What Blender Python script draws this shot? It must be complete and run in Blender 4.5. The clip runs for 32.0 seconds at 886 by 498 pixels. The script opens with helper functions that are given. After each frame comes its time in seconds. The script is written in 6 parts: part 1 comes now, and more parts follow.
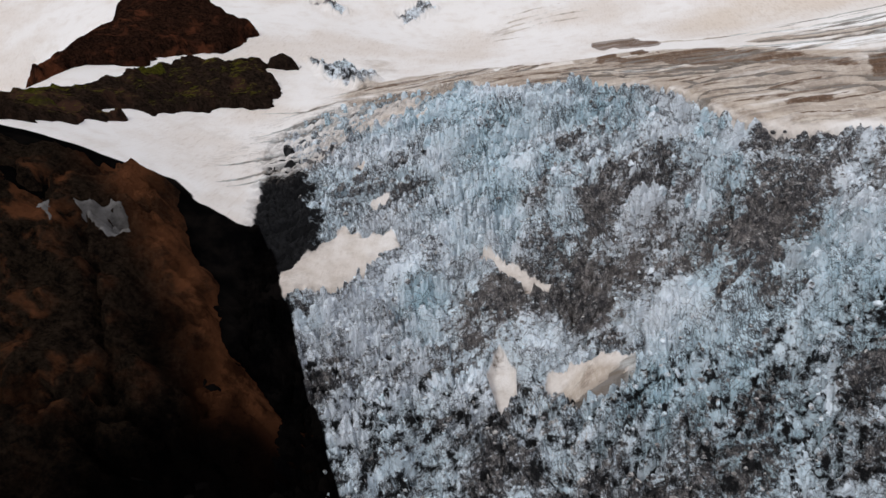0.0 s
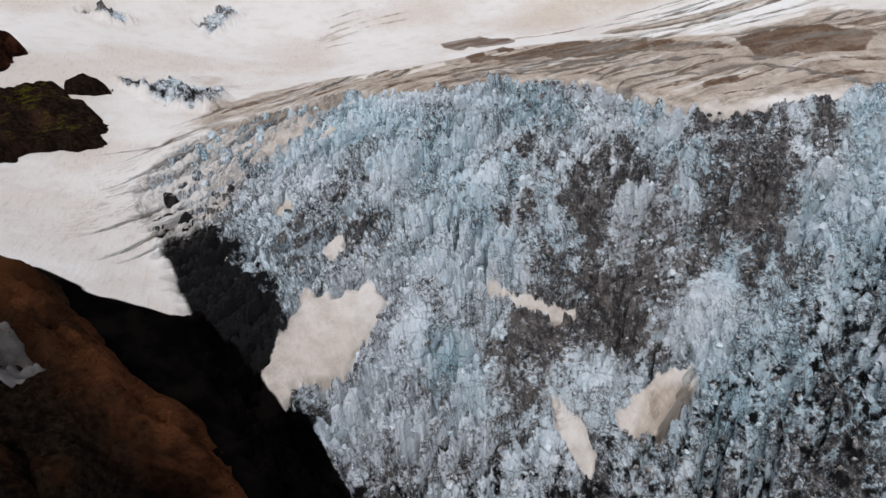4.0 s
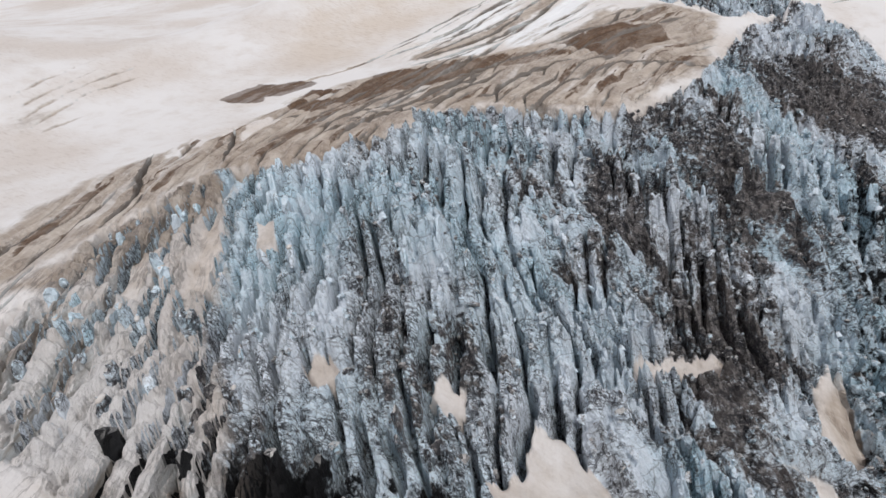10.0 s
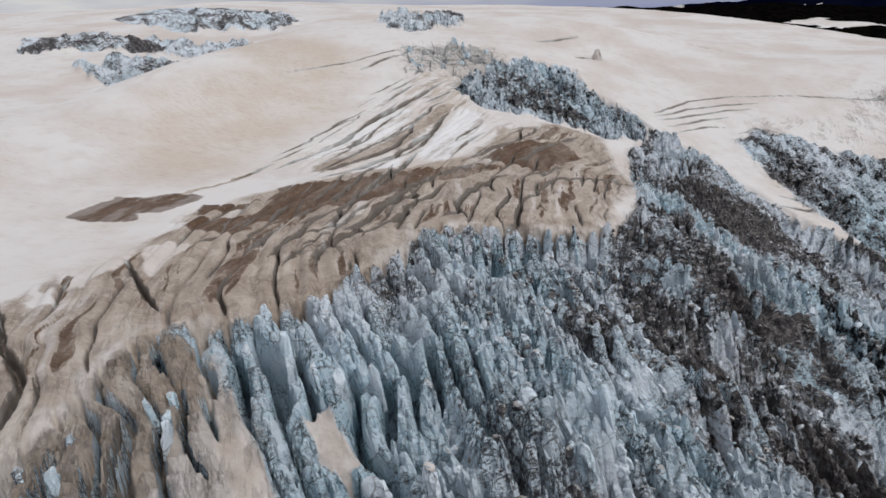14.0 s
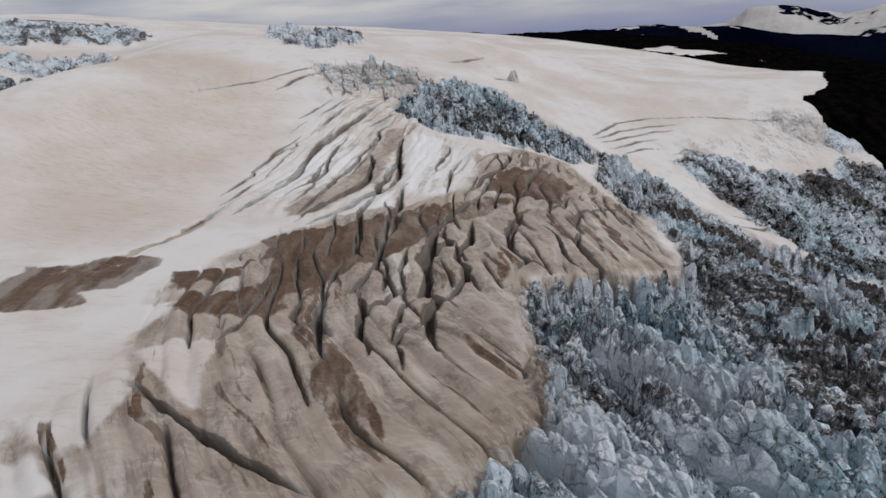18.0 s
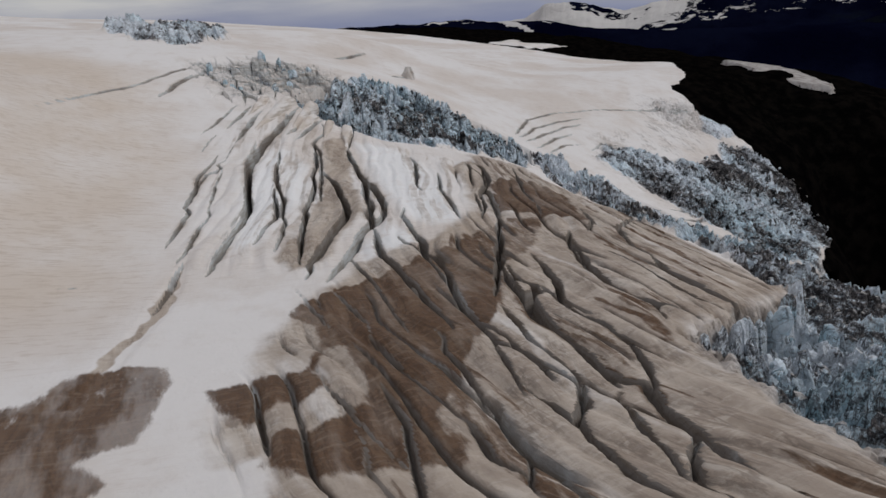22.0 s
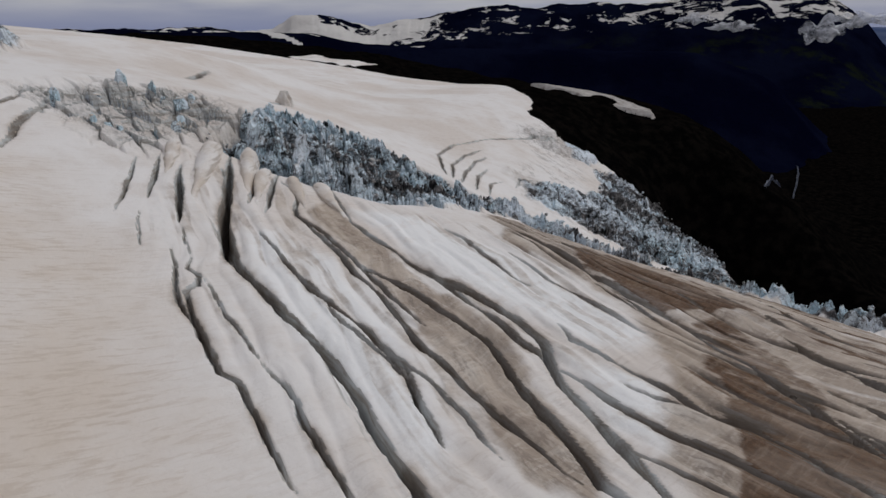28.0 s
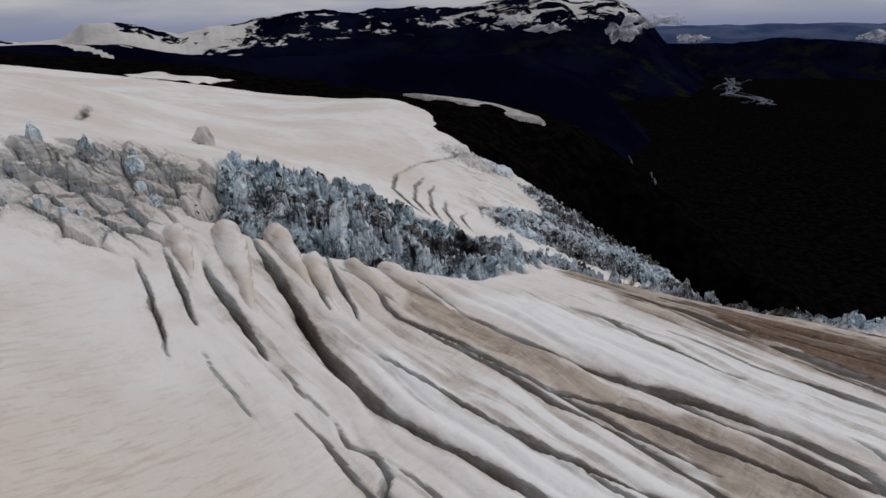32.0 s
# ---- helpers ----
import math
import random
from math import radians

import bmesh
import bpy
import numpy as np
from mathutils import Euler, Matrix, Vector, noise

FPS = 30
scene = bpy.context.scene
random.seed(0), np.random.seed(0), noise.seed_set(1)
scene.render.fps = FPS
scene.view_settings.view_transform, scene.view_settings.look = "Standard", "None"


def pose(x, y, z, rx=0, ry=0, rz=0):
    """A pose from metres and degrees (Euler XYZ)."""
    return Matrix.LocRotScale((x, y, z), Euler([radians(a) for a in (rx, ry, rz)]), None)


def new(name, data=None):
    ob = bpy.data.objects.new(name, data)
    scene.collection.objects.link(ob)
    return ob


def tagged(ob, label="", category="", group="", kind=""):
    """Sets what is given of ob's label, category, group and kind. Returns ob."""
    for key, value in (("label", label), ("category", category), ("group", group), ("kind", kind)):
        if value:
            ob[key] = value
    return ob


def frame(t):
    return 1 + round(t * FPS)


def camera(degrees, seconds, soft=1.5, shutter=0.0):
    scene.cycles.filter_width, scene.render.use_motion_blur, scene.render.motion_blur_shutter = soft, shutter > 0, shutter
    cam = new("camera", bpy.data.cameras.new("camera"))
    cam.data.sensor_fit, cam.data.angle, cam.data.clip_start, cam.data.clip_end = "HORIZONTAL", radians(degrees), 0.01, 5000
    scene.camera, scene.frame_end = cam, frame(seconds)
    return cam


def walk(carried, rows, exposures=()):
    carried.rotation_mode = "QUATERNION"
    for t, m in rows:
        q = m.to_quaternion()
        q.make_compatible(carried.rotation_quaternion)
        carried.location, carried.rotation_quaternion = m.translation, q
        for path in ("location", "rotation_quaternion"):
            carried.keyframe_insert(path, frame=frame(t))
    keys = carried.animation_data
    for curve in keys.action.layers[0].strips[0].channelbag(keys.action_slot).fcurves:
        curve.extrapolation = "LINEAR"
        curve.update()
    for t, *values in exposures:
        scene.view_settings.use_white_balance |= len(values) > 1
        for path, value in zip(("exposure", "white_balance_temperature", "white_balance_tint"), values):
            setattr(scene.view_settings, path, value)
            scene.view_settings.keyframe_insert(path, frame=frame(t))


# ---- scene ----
cam = camera(69.6, 32.0)
METRES, EYE, TILT, LEAN, TURN = 600.0, 100.0, -23.17, 8.39, 0.0
ROWS = [
    (0.0, 0.0, 0.0, 0.0, 0.0, 0.0, -0.0),
    (0.5, -0.0146, 0.0092, 0.0018, -2.17, -0.1, 1.09),
    (1.0, -0.0299, 0.02, 0.0037, -4.64, -0.06, 2.19),
    (1.5, -0.0439, 0.0302, 0.0058, -7.15, -0.07, 3.35),
    (2.0, -0.0582, 0.0413, 0.0085, -9.99, -0.35, 4.79),
    (2.5, -0.07, 0.0522, 0.0118, -12.8, -0.76, 6.21),
    (3.0, -0.0829, 0.0646, 0.0159, -16.28, -1.02, 7.62),
    (3.5, -0.0946, 0.0765, 0.0193, -19.69, -0.89, 8.89),
    (5.5, -0.1324, 0.1295, 0.0384, -31.6, -1.97, 13.24),
    (6.0, -0.14, 0.1436, 0.0438, -34.25, -2.47, 13.98),
    (6.5, -0.1467, 0.1577, 0.0482, -36.95, -2.62, 14.77),
    (7.0, -0.153, 0.1727, 0.0538, -40.04, -3.01, 15.97),
    (7.5, -0.1583, 0.1874, 0.0591, -43.21, -3.66, 17.58),
    (8.0, -0.1623, 0.2028, 0.065, -46.19, -4.57, 19.39),
    (8.5, -0.1648, 0.217, 0.0702, -48.6, -5.36, 21.14),
    (9.0, -0.167, 0.2322, 0.0759, -51.28, -6.12, 23.07),
    (9.5, -0.1683, 0.2467, 0.082, -54.28, -6.99, 24.66),
    (10.0, -0.1682, 0.2621, 0.0882, -57.63, -7.65, 25.99),
    (10.5, -0.167, 0.2763, 0.0942, -60.71, -8.05, 26.67),
    (11.0, -0.1648, 0.2914, 0.1003, -63.79, -8.09, 27.1),
    (11.5, -0.1619, 0.3044, 0.1059, -66.35, -8.04, 27.18),
    (12.0, -0.1578, 0.3185, 0.1121, -69.16, -8.0, 26.78),
    (12.5, -0.1533, 0.3315, 0.1175, -71.9, -7.78, 26.27),
    (13.0, -0.1477, 0.3453, 0.1236, -75.07, -7.6, 25.76),
    (13.5, -0.1421, 0.3576, 0.129, -77.88, -7.51, 25.7),
    (14.0, -0.1351, 0.3706, 0.1351, -80.44, -7.63, 25.97),
    (14.5, -0.1285, 0.3819, 0.1405, -82.18, -7.71, 26.26),
    (15.0, -0.1211, 0.3939, 0.1462, -83.86, -7.93, 26.36),
    (15.5, -0.1139, 0.4048, 0.1518, -85.71, -8.48, 26.35),
    (17.5, -0.0787, 0.4468, 0.1738, -94.71, -11.83, 26.83),
    (18.0, -0.069, 0.4566, 0.1794, -96.93, -12.92, 26.93),
    (18.5, -0.0593, 0.4653, 0.1845, -99.08, -14.09, 27.23),
    (19.0, -0.0489, 0.4742, 0.1902, -101.41, -15.29, 27.61),
    (19.5, -0.0393, 0.4825, 0.1955, -103.63, -16.26, 27.9),
    (20.0, -0.0282, 0.4905, 0.2012, -105.88, -17.29, 28.21),
    (20.5, -0.018, 0.4978, 0.2062, -108.17, -18.4, 28.22),
    (21.0, -0.0058, 0.5054, 0.2117, -111.07, -19.86, 28.16),
    (21.5, 0.0053, 0.5119, 0.2166, -113.48, -20.98, 27.98),
    (22.0, 0.0175, 0.5187, 0.2219, -115.84, -21.98, 27.52),
    (22.5, 0.0291, 0.5244, 0.2267, -117.95, -22.94, 27.06),
    (23.0, 0.042, 0.5301, 0.2317, -120.21, -24.02, 26.65),
    (23.5, 0.0541, 0.5349, 0.2363, -122.15, -24.94, 26.27),
    (24.0, 0.0673, 0.5401, 0.2413, -124.02, -25.6, 25.67),
    (24.5, 0.0802, 0.5443, 0.2456, -125.62, -26.0, 25.35),
    (25.0, 0.0943, 0.5484, 0.2505, -127.22, -26.4, 25.22),
    (25.5, 0.1075, 0.5515, 0.2549, -128.57, -26.75, 25.07),
    (27.5, 0.1652, 0.5617, 0.2721, -137.49, -30.4, 21.96),
    (28.0, 0.1809, 0.5632, 0.2763, -139.97, -31.19, 21.76),
    (28.5, 0.195, 0.5641, 0.2802, -141.96, -31.78, 21.99),
    (29.0, 0.2101, 0.565, 0.2844, -144.32, -32.67, 21.96),
    (29.5, 0.2245, 0.5657, 0.2883, -146.87, -33.69, 21.36),
    (30.0, 0.2402, 0.5658, 0.2922, -149.64, -34.55, 20.46),
    (30.5, 0.255, 0.5655, 0.2957, -151.98, -35.14, 19.66),
    (31.0, 0.2712, 0.5645, 0.2993, -154.08, -35.74, 19.12),
    (31.5, 0.2862, 0.5633, 0.3026, -155.63, -36.27, 18.8),
    (32.0, 0.3025, 0.5617, 0.306, -157.0, -36.82, 18.5),
]
EXPOSURES = ((0.0, -0.02), (6.0, -0.09), (9.0, -0.02), (13.0, -0.23), (17.5, -0.45), (21.0, -0.62), (25.0, -0.67), (32.0, -0.6))
walk(cam, [(t, pose(0, 0, EYE, TILT, LEAN, TURN) @ pose(METRES * x, METRES * y, METRES * z, 90 + pitch, roll, yaw))
           for t, x, y, z, yaw, pitch, roll in ROWS], exposures=EXPOSURES)

# ---- light: a bright overcast sky, with a weak sun behind the cloud ----
SUN_AZ, SUN_EL = 212.0, 50.0
world = bpy.data.worlds.new("overcast_sky")
scene.world = world
world.use_nodes = True
wn, wl = world.node_tree.nodes, world.node_tree.links
wn.clear()
w_out = wn.new("ShaderNodeOutputWorld")
w_bg = wn.new("ShaderNodeBackground")
w_sky = wn.new("ShaderNodeTexSky")
w_sky.sky_type, w_sky.sun_disc = "NISHITA", False
w_sky.sun_elevation, w_sky.sun_rotation = radians(SUN_EL), radians(SUN_AZ)
w_co = wn.new("ShaderNodeTexCoord")
w_map = wn.new("ShaderNodeMapping")
w_map.inputs["Scale"].default_value = (2.2, 2.2, 16.0)
w_noise = wn.new("ShaderNodeTexNoise")
w_noise.inputs["Scale"].default_value, w_noise.inputs["Detail"].default_value = 2.0, 7.0
w_ramp = wn.new("ShaderNodeValToRGB")
w_ramp.color_ramp.elements[0].position, w_ramp.color_ramp.elements[0].color = 0.34, (5.0, 5.25, 6.5, 1)
w_ramp.color_ramp.elements[1].position, w_ramp.color_ramp.elements[1].color = 0.64, (8.7, 8.6, 8.6, 1)
w_mix = wn.new("ShaderNodeMixRGB")
w_mix.inputs[0].default_value = 0.94
w_bg.inputs["Strength"].default_value = 0.092
wl.new(w_co.outputs["Generated"], w_map.inputs["Vector"])
wl.new(w_map.outputs[0], w_noise.inputs["Vector"])
wl.new(w_noise.outputs["Fac"], w_ramp.inputs["Fac"])
wl.new(w_sky.outputs[0], w_mix.inputs[1])
wl.new(w_ramp.outputs[0], w_mix.inputs[2])
w_split = wn.new("ShaderNodeSeparateXYZ")
w_low = wn.new("ShaderNodeMapRange")
w_low.interpolation_type = "SMOOTHSTEP"
w_low.inputs["From Min"].default_value, w_low.inputs["From Max"].default_value = -0.01, 0.05
w_haze = wn.new("ShaderNodeMixRGB")
w_haze.inputs[1].default_value = (3.3, 3.7, 5.6, 1)
wl.new(w_co.outputs["Generated"], w_split.inputs[0])
wl.new(w_split.outputs["Z"], w_low.inputs["Value"])
wl.new(w_low.outputs[0], w_haze.inputs[0])
wl.new(w_mix.outputs[0], w_haze.inputs[2])
wl.new(w_haze.outputs[0], w_bg.inputs["Color"])
wl.new(w_bg.outputs[0], w_out.inputs["Surface"])

sun = new("sun", bpy.data.lights.new("sun", "SUN"))
sun.data.energy, sun.data.angle, sun.data.color = 1.45, radians(14), (1.0, 0.985, 0.965)
sun_way = Vector((math.sin(radians(SUN_AZ)) * math.cos(radians(SUN_EL)), math.cos(radians(SUN_AZ)) * math.cos(radians(SUN_EL)), math.sin(radians(SUN_EL))))
sun.matrix_world = Matrix.Translation((0, 0, 400)) @ sun_way.to_track_quat("Z", "Y").to_matrix().to_4x4()


# ---- materials ----
class Nodes:
    """A small wrapper to write node trees in few lines."""

    def __init__(self, name):
        self.mat = bpy.data.materials.new(name)
        self.mat.use_nodes = True
        self.tree = self.mat.node_tree
        self.tree.nodes.clear()
        self.out = self.add("ShaderNodeOutputMaterial")
        self.bsdf = self.add("ShaderNodeBsdfPrincipled")
        self.link(self.bsdf, "BSDF", self.out, "Surface")
        self.where = self.add("ShaderNodeNewGeometry")

    def add(self, kind):
        return self.tree.nodes.new(kind)

    def link(self, a, out, b, inp):
        self.tree.links.new(a.outputs[out], b.inputs[inp])

    def put(self, value, socket):
        if hasattr(value, "is_output"):
            self.tree.links.new(value, socket)
        elif isinstance(value, tuple):
            socket.default_value = (*value, 1.0)[: len(socket.default_value)]
        else:
            socket.default_value = value

    def noise(self, size, detail=5.0, rough=0.55, stretch=None, at=None, warp=0.0):
        n = self.add("ShaderNodeTexNoise")
        n.inputs["Scale"].default_value = 1.0 / size
        n.inputs["Detail"].default_value, n.inputs["Roughness"].default_value = detail, rough
        n.inputs["Distortion"].default_value = warp
        src = at or self.where.outputs["Position"]
        if stretch:
            m = self.add("ShaderNodeMapping")
            m.vector_type = "TEXTURE"
            m.inputs["Scale"].default_value = tuple(1.0 / v for v in stretch[:3])
            if len(stretch) > 3:
                m.inputs["Rotation"].default_value = (0, 0, radians(stretch[3]))
            self.tree.links.new(src, m.inputs["Vector"])
            src = m.outputs[0]
        self.tree.links.new(src, n.inputs["Vector"])
        return n.outputs["Fac"]

    def cells(self, size, feature="F1", stretch=None):
        n = self.add("ShaderNodeTexVoronoi")
        n.feature = feature
        n.inputs["Scale"].default_value = 1.0 / size
        src = self.where.outputs["Position"]
        if stretch:
            m = self.add("ShaderNodeMapping")
            m.inputs["Scale"].default_value = stretch[:3]
            self.tree.links.new(src, m.inputs["Vector"])
            src = m.outputs[0]
        self.tree.links.new(src, n.inputs["Vector"])
        return n.outputs["Distance"]

    def ramp(self, fac, lo, hi, a=0.0, b=1.0):
        n = self.add("ShaderNodeMapRange")
        n.interpolation_type = "SMOOTHSTEP"
        for key, v in (("From Min", lo), ("From Max", hi), ("To Min", a), ("To Max", b)):
            n.inputs[key].default_value = v
        self.put(fac, n.inputs["Value"])
        return n.outputs["Result"]

    def math(self, op, a, b=0.0):
        n = self.add("ShaderNodeMath")
        n.operation = op
        self.put(a, n.inputs[0])
        self.put(b, n.inputs[1])
        return n.outputs[0]

    def mix(self, fac, a, b, mode="MIX"):
        n = self.add("ShaderNodeMixRGB")
        n.blend_type = mode
        self.put(fac, n.inputs[0])
        self.put(a, n.inputs[1])
        self.put(b, n.inputs[2])
        return n.outputs[0]

    def flow(self, size, along, detail=5.0, rough=0.6):
        """Noise drawn out along the lines of the ice: long in the run of the crevasses, short across them."""
        split, join = self.add("ShaderNodeSeparateXYZ"), self.add("ShaderNodeCombineXYZ")
        self.tree.links.new(self.where.outputs["Position"], split.inputs[0])
        self.put(self.math("MULTIPLY", split.outputs["X"], along), join.inputs["X"])
        self.put(self.math("MULTIPLY", self.attr("flow"), 1000.0), join.inputs["Y"])
        self.put(self.math("MULTIPLY", split.outputs["Z"], 0.35), join.inputs["Z"])
        return self.noise(size, detail, rough, at=join.outputs[0], warp=0.3)

    def attr(self, name):
        n = self.add("ShaderNodeAttribute")
        n.attribute_name = name
        return n.outputs["Fac"]

    def up(self):
        """How level the face is: 1 on the flat, 0 on an upright wall."""
        n = self.add("ShaderNodeSeparateXYZ")
        self.tree.links.new(self.where.outputs["True Normal"], n.inputs[0])
        return n.outputs["Z"]

    def random(self):
        return self.add("ShaderNodeObjectInfo").outputs["Random"]

    def island(self):
        return self.where.outputs["Random Per Island"]

    def done(self, color, rough=0.8, bumps=(), spec=0.3):
        self.put(color, self.bsdf.inputs["Base Color"])
        self.put(rough, self.bsdf.inputs["Roughness"])
        self.put(spec, self.bsdf.inputs["Specular IOR Level"])
        last = None
        for height, strength, depth in bumps:
            b = self.add("ShaderNodeBump")
            self.put(strength, b.inputs["Strength"])
            self.put(depth, b.inputs["Distance"])
            self.put(height, b.inputs["Height"])
            if last:
                self.tree.links.new(last, b.inputs["Normal"])
            last = b.outputs[0]
        if last:
            self.tree.links.new(last, self.bsdf.inputs["Normal"])
        return self.mat


def dirty_ice(n, tone, blue=None, grit=None):
    """Colour of broken glacier ice: bare grey-blue walls, a pale weathered crust on level faces, dirt in bands and streaks, black grit."""
    fine = n.noise(1.3, 9.0, 0.72)
    mid = n.noise(9.0, 8.0, 0.66, stretch=(0.55, 1.2, 1.0, 35), warp=0.6)
    wide = n.noise(34.0, 5.0, 0.55)
    ribs = n.noise(1.5, 5.0, 0.65, stretch=(0.3, 0.3, 1.5))
    bare = n.mix(n.ramp(wide, 0.42, 0.62), (0.71, 0.76, 0.82), (0.64, 0.75, 0.82))
    crust = n.mix(n.ramp(wide, 0.42, 0.62), (0.84, 0.90, 0.965), (0.77, 0.88, 0.955))
    if blue is not None:
        tint = n.math("MULTIPLY", blue, n.ramp(mid, 0.34, 0.56, 0.3, 1.0))
        bare = n.mix(tint, bare, (0.46, 0.67, 0.77))
        crust = n.mix(n.math("MULTIPLY", tint, 0.8), crust, (0.54, 0.74, 0.84))
    pale = n.mix(n.ramp(n.math("ADD", n.up(), n.math("MULTIPLY", n.math("SUBTRACT", fine, 0.5), 0.7)), 0.02, 0.34), bare, crust)
    grey = n.mix(n.ramp(n.noise(2.2, 8.0, 0.74, stretch=(0.6, 1.3, 1.0, 40)), 0.40, 0.60), (0.030, 0.029, 0.031), (0.27, 0.25, 0.24))
    dirt = n.math("ADD", n.math("ADD", n.math("MULTIPLY", fine, 0.45), n.math("MULTIPLY", ribs, 0.25)), n.math("MULTIPLY", mid, 0.30))
    lanes = n.noise(38.0, 6.0, 0.6, stretch=(0.5, 1.5, 1.0, 40), warp=0.7)
    dirt = n.math("ADD", dirt, n.math("MULTIPLY", n.math("SUBTRACT", lanes, 0.5), 0.8))
    dirt = n.ramp(n.math("ADD", dirt, n.math("MULTIPLY", tone, 0.22)), 0.535, 0.61)
    color = n.mix(dirt, pale, grey)
    # black specks of grit, and clean glints between them
    speck = n.noise(0.6, 6.0, 0.75)
    color = n.mix(n.math("MULTIPLY", n.ramp(speck, 0.545, 0.60), n.ramp(mid, 0.46, 0.58, 0.0, 0.95)), color, (0.055, 0.053, 0.056))
    color = n.mix(n.ramp(speck, 0.34, 0.42, 0.55, 0.0), color, (0.86, 0.89, 0.92))
    for size, strength in ((4.6, 0.6), (1.9, 0.3)):
        warped = n.add("ShaderNodeVectorMath")
        warped.operation = "MULTIPLY_ADD"
        shift = n.add("ShaderNodeTexNoise")
        shift.inputs["Scale"].default_value, shift.inputs["Detail"].default_value = 0.8 / size, 4.0
        n.tree.links.new(n.where.outputs["Position"], shift.inputs["Vector"])
        n.tree.links.new(shift.outputs["Color"], warped.inputs[0])
        warped.inputs[1].default_value = (size * 1.1,) * 3
        n.tree.links.new(n.where.outputs["Position"], warped.inputs[2])
        cells = n.add("ShaderNodeTexVoronoi")
        cells.feature = "DISTANCE_TO_EDGE"
        cells.inputs["Scale"].default_value = 1.0 / size
        n.tree.links.new(warped.outputs[0], cells.inputs["Vector"])
        vein = n.ramp(cells.outputs["Distance"], 0.008, 0.045, strength, 0.0)
        color = n.mix(n.math("MULTIPLY", vein, n.ramp(mid, 0.36, 0.56, 0.25, 1.0)), color, (0.035, 0.034, 0.037))
    # thin dirty layers that cross the blades
    for size, turn, strength in ((2.6, 28, 0.75), (1.5, 12, 0.7)):
        layers = n.math("ABSOLUTE", n.math("SUBTRACT", n.noise(size, 4.0, 0.55, stretch=(1.6, 0.22, 0.5, turn), warp=0.4), 0.5))
        color = n.mix(n.math("MULTIPLY", n.ramp(layers, 0.008, 0.04, strength, 0.0), n.ramp(n.math("ADD", n.math("MULTIPLY", lanes, 0.5), n.math("MULTIPLY", mid, 0.5)), 0.45, 0.55, 0.05, 1.0)), color, (0.035, 0.034, 0.040))
    if grit is not None:
        g = n.ramp(n.math("ADD", grit, n.math("MULTIPLY", n.math("SUBTRACT", n.noise(4.5, 8.0, 0.68), 0.5), 1.5)), 0.45, 0.62)
        color = n.mix(g, color, (0.006, 0.006, 0.007))
    return color, fine, mid


